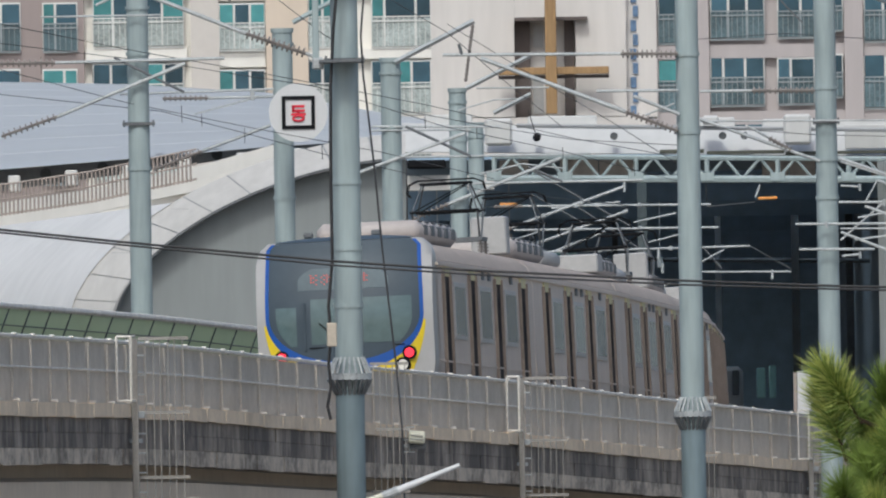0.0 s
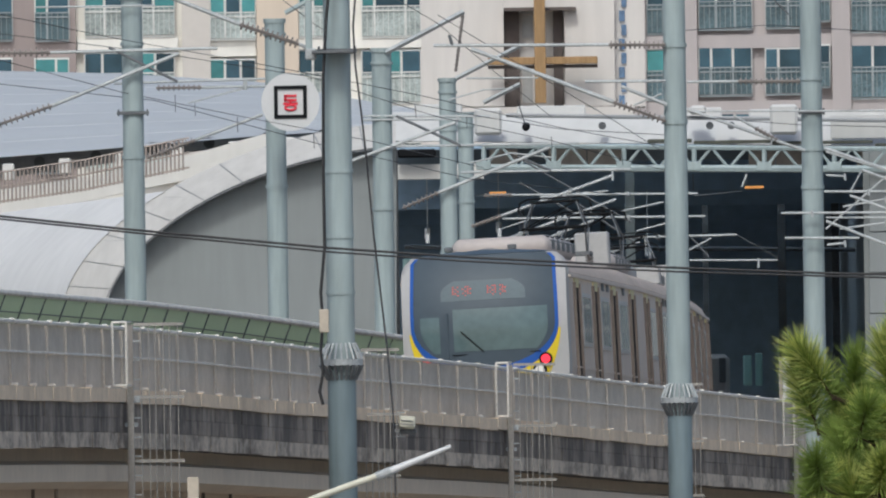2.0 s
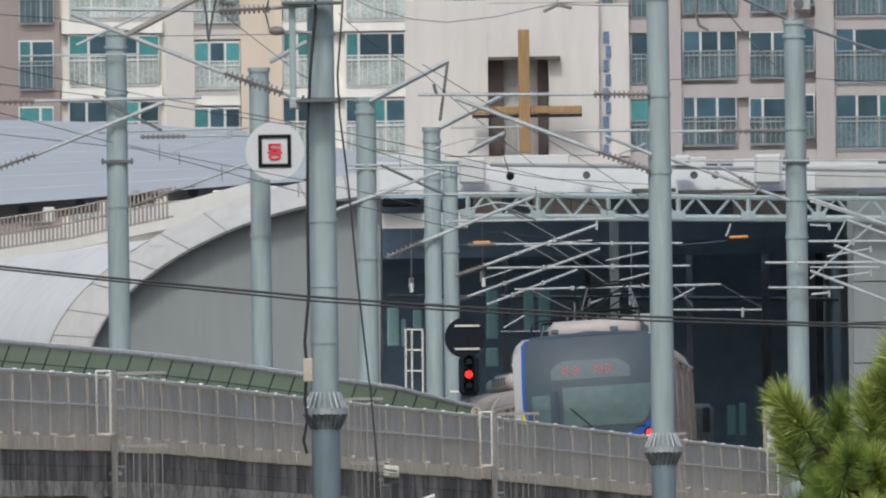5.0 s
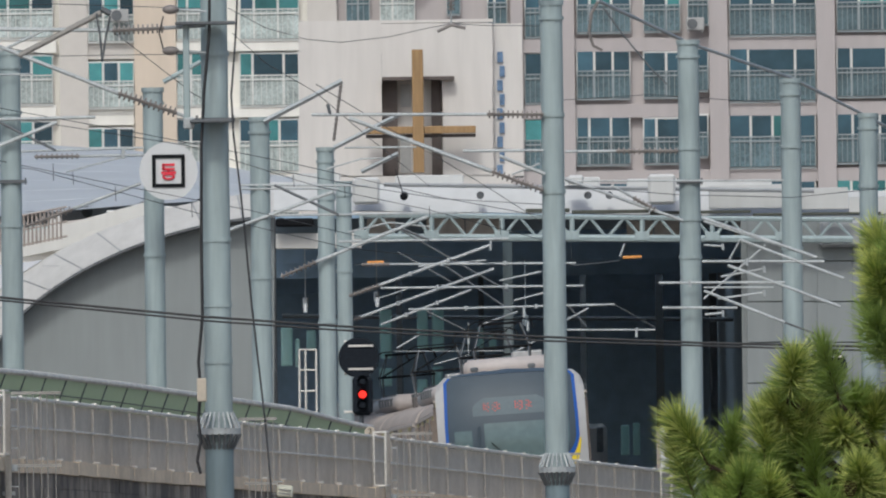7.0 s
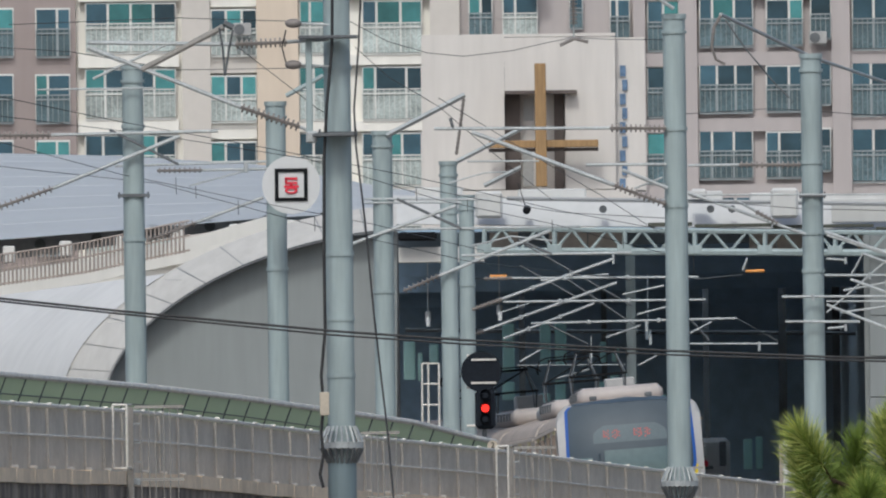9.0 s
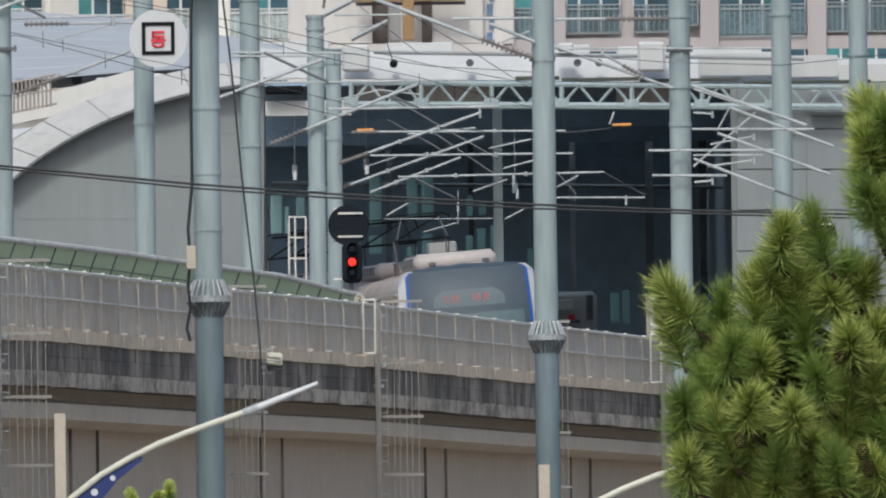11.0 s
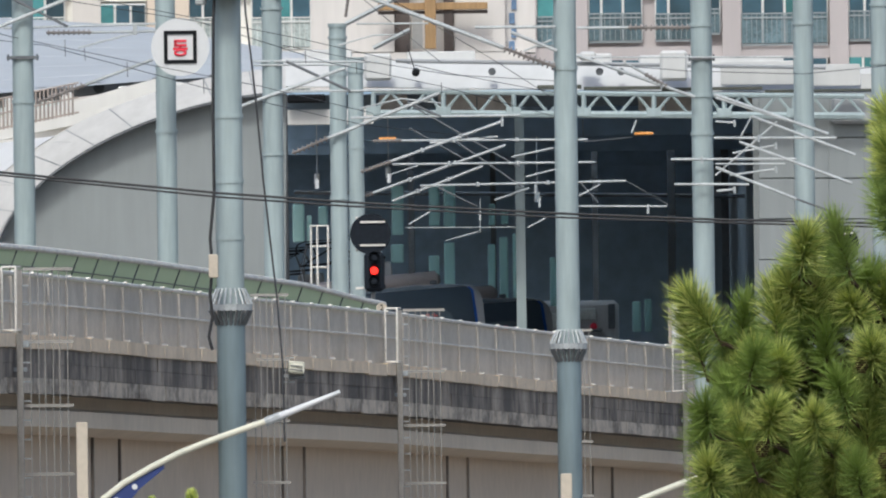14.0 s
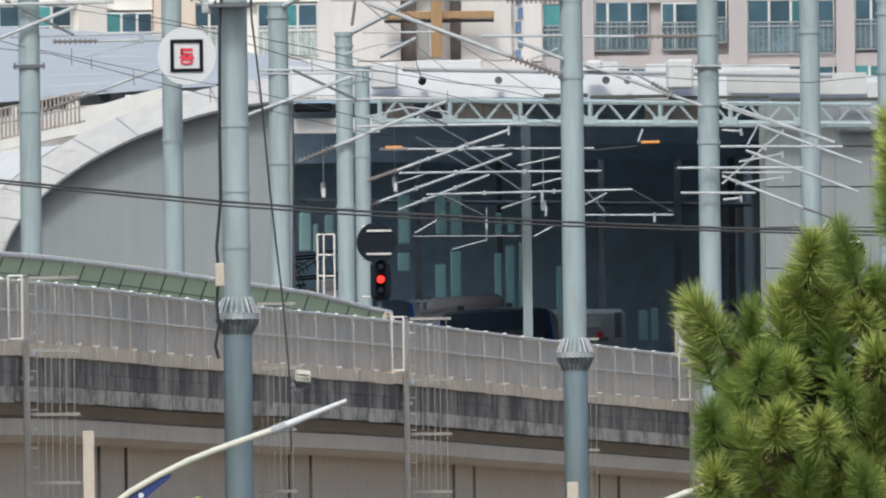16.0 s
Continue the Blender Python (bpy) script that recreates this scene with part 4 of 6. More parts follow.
for u, v in ((733, -61), (212, 28), (1230, 43)):
    p = sight(u, v, DA - 0.75)
    ac = thing("air_conditioner", p, "white outdoor air conditioner hung on an apartment balcony", "air conditioner", "outdoor air conditioners")
    part("case", box(B(), p, (0.76, 0.32, 0.54), bev=0.03), M_ACBOX, ac)
    part("fan_grille", tube(B(), p + Vector((-0.12, -0.20, 0)), p + Vector((-0.12, -0.16, 0)), 0.22, n=20), M_DARKSTEEL, ac, "dark round fan grille")
    for sx in (-0.3, 0.3):
        part("bracket", box(B(), p + Vector((sx, 0.25, -0.33)), (0.05, 0.9, 0.05)), M_STEEL, ac)


# ---- the line that the train follows ----
def track(y):
    """Centre of the track y metres ahead: side, height of the rail and cant in degrees."""
    g = (min(y, 812.0) - 700) / 100
    x = (((0.929608 * g - 0.261426) * g - 5.105295) * g + 1.927319) * g + 1.308447
    z = EYE + ((0.136784 * g + 0.155868) * g - 0.810727) * g + 0.382692
    if y > 812:
        x += -0.078 * 45 * (1 - math.exp(-(y - 812) / 45))
        z += -0.001 * (y - 812)
    x += lerp_table(y, [(560, 0.0), (606, 0.03), (633, 0.10), (662, 0.15), (709, 0.18), (740, 0.26), (776, 0.37), (800, 0.40), (960, 0.42)])
    cant = 1.8 + 2.3 * max(0.0, min(1.0, (y - 606) / 150))
    return x, z, cant


def tail_at(t):
    return ((0.01948083 * t - 0.575126) * t + 17.757261) * t + 606.518


CAR = 22.5


def car_pose(y0):
    """A car whose rear end is y0 metres ahead, facing along the line."""
    xa, za, cant = track(y0)
    xb, zb, _ = track(y0 + CAR)
    d = Vector((xb - xa, CAR, zb - za))
    return pose(xa, y0, za, math.degrees(math.atan2(d.z, CAR)), -cant, -math.degrees(math.atan2(d.x, CAR)))


# rails and bed along the line
bm = B()
stations = [(x, y, z) for y in range(560, 952, 6) for x, z, c in (track(y),)]
sweep(bm, [Vector((x, y, z)) for x, y, z in stations], [(-1.7, -0.05), (1.7, -0.05), (1.9, -0.6), (-1.9, -0.6)], lambda i: Vector((1, 0, 0)))
solid("track_bed", bm, M_BALLAST, "ballast bed of the railway track", "track", kind="structure")
for sx in (-0.72, 0.72):
    bm = B()
    sweep(bm, [Vector((x, y, z)) for x, y, z in stations], [(sx - 0.04, -0.05), (sx + 0.04, -0.05), (sx + 0.04, 0.08), (sx - 0.04, 0.08)], lambda i: Vector((1, 0, 0)))
    solid("rail", bm, M_DARKSTEEL, "worn steel running rail", "rail", kind="structure")


# ---- train ----
def cab_half(z):
    """Half the cab's width at height z: square shoulders."""
    k = max(0.0, min(1.0, (z - 3.15) / 0.47))
    return min(half_width(z), 1.56) if z < 3.0 else 1.56 - 0.16 * k ** 2.2 - 0.10 * k ** 8


def face_y(x, z):
    """Cab end: bulges in the middle and leans back towards the roof."""
    return 0.02 + 0.30 * abs(x / 1.56) ** 2.6 + 0.55 * max(0.0, (z - 2.1) / 1.5) ** 2.0


def half_width(z):
    """Half the body's width at height z, with the rounded shoulder."""
    if z < 1.4:
        return 1.50 + 0.06 * max(0, (z - 0.9) / 0.5)
    if z < 3.0:
        return 1.56
    k = min(1.0, (z - 3.0) / 0.62)
    return 1.56 - 0.36 * k ** 2.2 - 0.5 * k ** 8


def patch(parent, name, material, zs, lo, hi, n, off, label="", thick=0.02):
    """A panel that follows the cab end between lo(z) and hi(z)."""
    bm = B()
    g = []
    for z in zs:
        a, b = lo(z), hi(z)
        g.append([bm.verts.new((a + (b - a) * i / n, face_y(a + (b - a) * i / n, z) - off, z)) for i in range(n + 1)])
    for p, q in zip(g, g[1:]):
        for i in range(n):
            bm.faces.new((p[i], p[i + 1], q[i + 1], q[i]))
    bmesh.ops.recalc_face_normals(bm, faces=bm.faces)
    r = bmesh.ops.extrude_face_region(bm, geom=bm.faces[:])
    bmesh.ops.translate(bm, verts=[v for v in r["geom"] if isinstance(v, bmesh.types.BMVert)], vec=(0, thick, 0))
    bmesh.ops.recalc_face_normals(bm, faces=bm.faces)
    return smooth(local(name, bm, material, parent, label), 50)


def local(name, bm, material, parent, label=""):
    """Like part(), for a mesh given in its thing's own space."""
    me = bpy.data.meshes.new(name)
    bm.to_mesh(me)
    bm.free()
    me.materials.append(material)
    ob = new(name, me)
    ob.parent = parent
    return tagged(ob, label)


def steps(a, b, n):
    return [a + (b - a) * i / n for i in range(n + 1)]


def u_out(z, top=1.40, z_mid=2.27, z_low=1.27):
    if z >= z_mid:
        return min(top - 0.03 * max(0, (z - 2.6) / 0.9), cab_half(z) - 1.50 + top)
    k = (z_mid - z) / (z_mid - z_low)
    return top * max(0.0, 1 - k ** 2) ** 0.5


def cab(car):
    """The blue and yellow cab end."""
    zs = steps(0.75, 3.60, 24)
    bm = B()
    g = []
    for z in zs:
        w = cab_half(z)
        g.append([bm.verts.new((w * (i / 12 - 1), face_y(w * (i / 12 - 1), z), z)) for i in range(25)])
    for p, q in zip(g, g[1:]):
        for i in range(24):
            bm.faces.new((p[i], p[i + 1], q[i + 1], q[i]))
    # close it back to the body
    back = [[bm.verts.new((s * cab_half(z), 1.6, z)) for z in zs] for s in (-1, 1)]
    for k, s in ((0, 0), (24, 1)):
        for j in range(len(zs) - 1):
            bm.faces.new((g[j][k], g[j + 1][k], back[s][j + 1], back[s][j]))
    tb = [bm.verts.new((v.co.x, 1.6, 3.72 - 0.08 * abs(v.co.x))) for v in g[-1]]
    for i in range(24):
        bm.faces.new((g[-1][i], g[-1][i + 1], tb[i + 1], tb[i]))
    bmesh.ops.recalc_face_normals(bm, faces=bm.faces)
    shell = smooth(local("cab_shell", bm, M_SILVER, car, "silver painted cab end"), 60)
    mask_top = 3.60
    # the black mask runs over the brow on to the roof
    bm = B()
    xs = steps(-1.20, 1.20, 20)
    g = []
    for f in steps(0, 1, 6):
        g.append([bm.verts.new((x, face_y(x, 3.60) - 0.01 + (1.62 - face_y(x, 3.60)) * f, 3.596 + (0.128 - 0.08 * abs(x)) * math.sin(f * math.pi / 2) + 0.012)) for x in xs])
    for p_, q_ in zip(g, g[1:]):
        for i in range(20):
            bm.faces.new((p_[i], p_[i + 1], q_[i + 1], q_[i]))
    smooth(local("mask_brow", bm, M_MASK, car), 60)
    patch(car, "mask", M_MASK, [1.45 + (mask_top - 1.45) * (i / 30) ** 1.5 for i in range(31)], lambda z: -u_out(z, 1.345, 2.27, 1.45), lambda z: u_out(z, 1.345, 2.27, 1.45), 22, 0.012, "glossy black cab mask")
    for s in (-1, 1):
        zz = [1.271 + (3.58 - 1.271) * (i / 40) ** 1.7 for i in range(41)]
        patch(car, "blue_stripe", M_BLUE, zz, lambda z: min(s * u_out(z), s * u_out(z, 1.335, 2.27, 1.46)), lambda z: max(s * u_out(z), s * u_out(z, 1.335, 2.27, 1.46)), 3, 0.020, "blue stripe round the mask")
        zy = steps(1.0, 2.15, 14)
        outer = lambda z: 1.43 - 0.30 * ((2.15 - z) / 1.0) ** 1.6
        patch(car, "yellow_panel", M_YELLOW, zy, lambda z: min(s * u_out(z), s * outer(z)), lambda z: max(s * u_out(z), s * outer(z)), 4, 0.014, "yellow corner panel")
        # tail lamp and head lamp
        for nm, x, z, r, m in (("lamp_housing", 1.13, 1.57, 0.125, M_BLACK), ("head_lamp_housing", 1.01, 1.36, 0.135, M_BLACK), ("tail_lamp", 1.13, 1.57, 0.085, M_RED_GLOW), ("head_lamp", 1.01, 1.36, 0.09, M_LENS)):
            bm = B()
            y = face_y(x, z)
            tube(bm, (s * x, y - (0.065 if nm.endswith("housing") else 0.09), z), (s * x, y + 0.1, z), r, n=16)
            local(nm, bm, m, car, "glowing red tail lamp" if nm == "tail_lamp" else "")
    right = lambda z: min(1.20, u_out(z, 1.28, 2.27, 1.42) - 0.07)
    patch(car, "windscreen", M_SHIELD, steps(1.78, 2.58, 10), lambda z: -0.58, right, 14, 0.020, "wide dark windscreen")
    patch(car, "door_glass", M_SHIELD, steps(1.76, 2.45, 8), lambda z: max(-1.22, -u_out(z, 1.28, 2.27, 1.42) + 0.07), lambda z: -0.84, 5, 0.020, "narrow side windscreen")
    patch(car, "display_window", M_LEDPANEL, steps(2.74, 3.12, 6), lambda z: -0.80 + 0.25 * max(0, (z - 2.9) / 0.22) ** 2, lambda z: 0.80 - 0.25 * max(0, (z - 2.9) / 0.22) ** 2, 12, 0.018, "display window above the windscreen")
    # rows of display dots that cannot be read
    for x0, x1 in ((-0.56, -0.22), (0.10, 0.46)):
        bm = B()
        k = 0
        x = x0
        while x < x1:
            for z in (2.84, 2.88, 2.92, 2.96, 3.00):
                if (k * 7 + k // 3) % 5 > 1 and int((x - x0) / 0.047) % 4 != 3:
                    box(bm, (x, face_y(x, z) - 0.026, z), (0.024, 0.012, 0.019))
                k += 1
            x += 0.047
        tagged(local("display_bars", bm, M_LED, car, "red lit display rows"), kind="stuff")
    bm = B()
    for a, b in (((-0.44, 2.16), (-0.02, 1.76)), ((-0.62, 1.72), (1.05, 1.72))):
        tube(bm, (a[0], face_y(*a) - 0.04, a[1]), (b[0], face_y(*b) - 0.04, b[1]), 0.010, n=5)
    local("wiper", bm, M_BLACK, car, "black windscreen wiper")
    local("door_post", box(B(), (-0.70, face_y(-0.7, 2.1) - 0.025, 2.10), (0.05, 0.02, 0.85), bev=0.006), M_MASK, car)


def pantograph(car, yc):
    """Raised pantograph: base on insulators, lower arms to a cross tube, upper arms to a twin collector head."""
    pan = B()
    for x in (-0.62, 0.62):
        box(pan, (x, yc, 3.93), (0.07, 1.5, 0.07))
    for y in (-0.7, 0.7):
        box(pan, (0, yc + y, 3.93), (1.3, 0.07, 0.07))
    pan = local("pantograph", pan, M_DARKSTEEL, car, "dark raised pantograph")
    for x, y in product((-0.62, 0.62), (-0.6, 0.6)):
        bm = B()
        tube(bm, (x, yc + y, 3.66), (x, yc + y, 3.9), 0.03, n=6)
        for z in (3.72, 3.78, 3.84):
            tube(bm, (x, yc + y, z - 0.012), (x, yc + y, z + 0.012), 0.06, n=8)
        local("insulator", bm, M_INSUL, pan)
    knee, head = 4.46, 5.05
    for k, sy in enumerate((-1, 1)):
        local("cross_tube", tube(B(), (-0.64, yc + sy * 0.75, knee), (0.64, yc + sy * 0.75, knee), 0.024, n=7), M_BLACK, pan)
        for x in (-1, 1):
            local("lower_arm", tube(B(), (x * 0.58, yc + sy * 0.2, 3.95), (x * 0.60, yc + sy * 0.75, knee), 0.020, n=6), M_DARKSTEEL, pan)
            local("upper_arm", tube(B(), (x * 0.60, yc + sy * 0.75, knee), (x * 0.42, yc + sy * 0.16, head - 0.06), 0.016, n=6), M_DARKSTEEL, pan)
        local("brace", tube(B(), (-0.60, yc + sy * 0.72, knee), (0.40, yc + sy * 0.2, head - 0.08), 0.011, n=5), M_BLACK, pan)
        y = yc + sy * 0.17
        local("collector_bar", line(B(), [(-0.66, y, head - 0.30), (-0.72, y, head - 0.22), (-0.68, y, head - 0.07), (-0.52, y, head), (0.52, y, head), (0.68, y, head - 0.07), (0.72, y, head - 0.22)], 0.013, 6), M_BLACK, pan)
    local("head_frame", box(B(), (0, yc, head - 0.07), (0.95, 0.42, 0.05), bev=0.015), M_BLACK, pan)


def body_loop(z_list):
    return [(half_width(z), z) for z in z_list]


def rail_car(with_cab, with_panto):
    car = thing("train_car", (0, 0, 0), "grey steel commuter train car" + (" with black and blue cab end" if with_cab else ""), "train car", "cars of the train")
    y0, y1 = (1.2 if with_cab else 0.15), CAR - 0.15
    zs = [0.9, 1.1, 1.4, 2.2, 3.0, 3.2, 3.35, 3.45, 3.53, 3.58, 3.61]
    prof = [(w, z) for w, z in body_loop(zs)] + [(0.4, 3.70), (0, 3.72)]
    full = prof + [(-w, z) for w, z in reversed(prof[:-1])]
    bm = B()
    sweep(bm, [Vector((0, y0, 0)), Vector((0, y1, 0))], full, lambda i: Vector((1, 0, 0)))
    smooth(local("body", bm, M_TRAIN, car), 35)
    # roof skin, browner and darker than the sides
    top = [(w, z) for w, z in prof if z >= 3.2]
    top = top + [(-w, z) for w, z in reversed(top[:-1])]
    skin = [(w * 1.004, z + 0.008) for w, z in top] + [(w * 0.97, z - 0.02) for w, z in reversed(top)]
    bm = B()
    sweep(bm, [Vector((0, y0 + 0.42, 0)), Vector((0, y1 - 0.004, 0))], skin, lambda i: Vector((1, 0, 0)))
    smooth(local("roof_skin", bm, M_CARROOF, car, "brown-grey roof skin"), 35)
    for s in (-1, 1):
        bm = B()
        box(bm, (s * 1.585, (y0 + y1) / 2, 3.13), (0.05, y1 - y0, 0.05))
        local("rain_gutter", bm, M_TRAIN, car)
        for k in range(4):
            yc = 3.2 + 5.55 * k
            # flush door slab; near-black colour stands in for the jamb's shadow
            bm = B()
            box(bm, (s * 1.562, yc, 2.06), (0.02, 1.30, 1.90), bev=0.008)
            d = local("door", bm, M_DOORSHADE, car, "sliding door, its recess shade in the dark colour")
            for kk in (-1, 1):
                bm = B()
                box(bm, (s * 1.572, yc + kk * 0.33, 2.30), (0.012, 0.40, 0.75), bev=0.004)
                local("door_pane", bm, M_BLACK, d)
            bm = B()
            box(bm, (s * 1.57, yc + 0.2, 3.03), (0.03, 1.15, 0.20), bev=0.008)
            local("door_header", bm, M_PALEYEL, car, "pale yellow panel over the door")
            for e in (-0.72, 0.72):
                bm = B()
                box(bm, (s * 1.59, yc + e, 2.05), (0.06, 0.05, 1.94))
                local("door_jamb", bm, M_JAMB, car)
            if k < 3:
                bm = B()
                box(bm, (s * 1.57, yc + 2.78, 2.34), (0.035, 2.50, 1.02), bev=0.01)
                f = local("window_frame", bm, M_SILVER, car)
                bm = B()
                box(bm, (s * 1.586, yc + 2.78, 2.34), (0.012, 2.28, 0.86), bev=0.004)
                local("window_pane", bm, M_TRAINGLASS, f)
        for dy in (11.2, 12.6, 17.4):
            bm = B()
            box(bm, (s * 1.575, dy, 3.05), (0.02, 0.5, 0.17))
            local("vent_grille", bm, M_DARKSTEEL, car)
        bm = B()
        box(bm, (s * 1.572, (y0 + y1) / 2, 1.42), (0.014, y1 - y0 - 0.2, 0.03))
        local("side_bead", bm, M_TRAIN, car)
    # roof units
    def roof_unit(yc, w, ln, h, m, name):
        bm = B()
        box(bm, (0, yc, 3.70 + h / 2 - 0.04), (w, ln, h + 0.08), bev=min(0.14, h * 0.4))
        ob = smooth(local(name, bm, m, car), 50)
        if name == "air_conditioner":
            for k in range(5):
                for s in (-1, 1):
                    y = yc - ln * 0.36 + ln * 0.185 * k
                    bm = B()
                    box(bm, (s * (w / 2 - 0.02), y, 3.70 + h * 0.45), (0.08, ln * 0.085, h * 0.60), bev=0.01)
                    box(bm, (s * (w / 2 - 0.20), y, 3.70 + h * 0.98), (0.26, ln * 0.085, 0.03), bev=0.01)
                    local("louvre", bm, M_DARKSTEEL, ob)
        return ob
    if with_cab:
        roof_unit(9.9, 1.86, 7.9, 0.31, M_AC, "air_conditioner")
    else:
        roof_unit(8.6, 1.86, 7.6, 0.30, M_AC, "air_conditioner")
        roof_unit(17.0, 1.5, 4.2, 0.24, M_ACBOX, "equipment_box")
    if with_cab:
        for x in (-0.7, 0.5):
            bm = B()
            box(bm, (x, 1.7, 3.74), (0.16, 0.2, 0.10), bev=0.02)
            local("roof_lug", bm, M_DARKSTEEL, car)
    if with_panto:
        local("roof_box", box(B(), (0.58, 3.6, 4.02), (0.66, 0.8, 0.70), bev=0.03), M_ACBOX, car, "square grey roof box")
        for yc in (1.2, 16.6):
            pantograph(car, yc)
    elif not with_cab:
        local("roof_box", box(B(), (0.62, 5.2, 3.84), (0.76, 1.6, 0.36), bev=0.03), M_ACBOX, car, "low grey roof box")
    # underframe and bogies
    bm = B()
    box(bm, (0, 11.2, 0.72), (2.5, 19.5, 0.35))
    local("underframe", bm, M_DARKSTEEL, car)
    for yy in (3.4, 19.0):
        bm = B()
        box(bm, (0, yy, 0.45), (2.1, 2.9, 0.3), bev=0.03)
        bogie = local("bogie", bm, M_DARKSTEEL, car)
        for dy, s in product((-1.05, 1.05), (-1, 1)):
            bm = B()
            tube(bm, (s * 0.68, yy + dy, 0.43), (s * 0.80, yy + dy, 0.43), 0.43, n=16)
            local("wheel", bm, M_DARKSTEEL, bogie)
    # gangway to the next car
    bm = B()
    box(bm, (0, CAR, 2.2), (1.9, 0.45, 2.4), bev=0.05)
    local("gangway", bm, M_BLACK, car, "black rubber gangway bellows")
    if with_cab:
        cab(car)
    return car


tail_car = rail_car(True, False)
second = rail_car(False, True)
third = rail_car(False, False)
CARS = [tail_car, second, third, copy_thing(second, pose(0, 0, 0)), copy_thing(third, pose(0, 0, 0))]

# a second train waits in the hall with its dark cab end towards the viaduct
p = sight(862, 765, 836)
parked = copy_thing(tail_car, pose(p.x, 836, p.z - 3.45, 0, -3, 7))
tagged(parked, "commuter train car waiting in the shade of the hall")
# a white service car stands behind it
p = sight(1000, 800, 852)
sv = thing("service_car", (p.x, p.y, p.z - 2.6), "white service rail car with dark windows in the hall", "rail car")
ppm = F / 852
bm = box(B(), p + Vector((0, 2.0, -0.9)), (150 / ppm, 4.0, 3.2), bev=0.12)
smooth(part("body", bm, M_ACBOX, sv), 40)
for du, dv, w, h, m in ((14, -4, 40, 20, M_TRAINGLASS), (62, 0, 12, 44, M_DARKSTEEL), (-48, 8, 30, 30, M_TRAINGLASS), (28, 24, 34, 6, M_DARKSTEEL)):
    part("window", box(B(), p + Vector((du / ppm, -0.03, -dv / ppm + 0.3)), (w / ppm, 0.06, h / ppm), bev=0.02), m, sv)
part("tail_lamp", tube(B(), p + Vector((30 / ppm, -0.06, 0.05)), p + Vector((30 / ppm, 0.0, 0.05)), 0.09, n=12), M_SIGNRED, sv, "red lamp")
for sx in (-0.7, 0.7):
    part("wheel", tube(B(), p + Vector((sx - 0.06, 1.0, -2.45)), p + Vector((sx + 0.06, 1.0, -2.45)), 0.42, n=14), M_DARKSTEEL, sv)


# ---- overhead line gear ----
def rod(th, u0, v0, u1, v1, d, r=0.032, m=None, name="tube", d1=None):
    bm = B()
    tube(bm, sight(u0, v0, d), sight(u1, v1, d1 or d), r, n=7)
    return part(name, bm, m or M_STEEL, th)


def insulator(th, u0, v0, u1, v1, d, n=9, r=0.075):
    a, b = sight(u0, v0, d), sight(u1, v1, d)
    bm = B()
    tube(bm, a, b, 0.028, n=6)
    ax = (b - a).normalized()
    for k in range(n):
        c = a.lerp(b, (k + 0.5) / n)
        tube(bm, c - ax * 0.014, c + ax * 0.014, r, n=9)
    return part("insulator", bm, M_INSUL, th, "ribbed brown insulator")


def gear(u, v, d, label="galvanised steel cantilever arms with ribbed insulators"):
    return thing("cantilever_arm", sight(u, v, d), label, "cantilever arm", "overhead line arms")


# arms on the poles above the deck
g = gear(22, 215, 655.7)
insulator(g, -222, 216, -125, 215, 655.7, 10)
rod(g, -125, 215, 170, 208, 655.7)
insulator(g, -219, 343, -122, 309, 655.7, 10)
rod(g, -122, 309, 102, 217, 655.7, 0.04)
rod(g, -22, 206, 100, 267, 655.7, 0.028, M_DARKSTEEL, "brace")
rod(g, -150, 135, 60, 132, 655.7, 0.02)
g = gear(120, 270, 689.8)
rod(g, -13, 270, 256, 262, 689.8, 0.026)
insulator(g, 62, 278, 142, 277, 689.8, 9, 0.06)
rod(g, 142, 277, 262, 275, 689.8, 0.03)
rod(g, 118, 305, 216, 279, 689.8, 0.018)
box_bm = box(B(), sight(219, 272, 689.6), (0.09, 0.08, 0.22), bev=0.01)
part("clamp", box_bm, M_STEEL, g)
rod(g, 130, 370, 250, 325, 689.8, 0.036)
insulator(g, 45, 402, 130, 370, 689.8, 9)
rod(g, 290, 146, 356, 110, 689.8, 0.05, M_POLE, "bracket")
g = gear(384, 130, 521.8, "heavy steel arms, insulators and hanging channel on the thick pole")
rod(g, -60, 62, 0, 85, 521.8, 0.030)
rod(g, -60, 60, 210, 166, 521.8, 0.034)
insulator(g, 210, 166, 314, 201, 521.8, 12)
rod(g, 314, 201, 340, 212, 521.8, 0.028)
rod(g, -60, 52, 200, 55, 521.8, 0.032)
insulator(g, 200, 55, 292, 51, 521.8, 11)
rod(g, 292, 51, 366, 46, 521.8, 0.03)
rod(g, -51, 116, 79, 55, 521.8, 0.022)
rod(g, 35, 100, 180, 24, 521.8, 0.048, M_MAST)
rod(g, 180, 17, 197, 26, 521.8, 0.05, M_DARKSTEEL)
for v, w in ((42, 105), (215, 78)):
    p = sight(364 if v == 42 else 376, v, 521.5)
    part("plate", box(B(), p, (w / 115.0, 0.5, 0.05), bev=0.01), M_DARKSTEEL, g)
a, b = sight(329, 40, 521.5), sight(333, 222, 521.5)
part("channel", box(B(), (a + b) / 2, (0.10, 0.10, (a - b).length), bev=0.015), M_POLE, g)
part("channel_foot", box(B(), b + Vector((0.02, 0, 0.03)), (0.17, 0.14, 0.18), bev=0.02), M_STEEL, g)
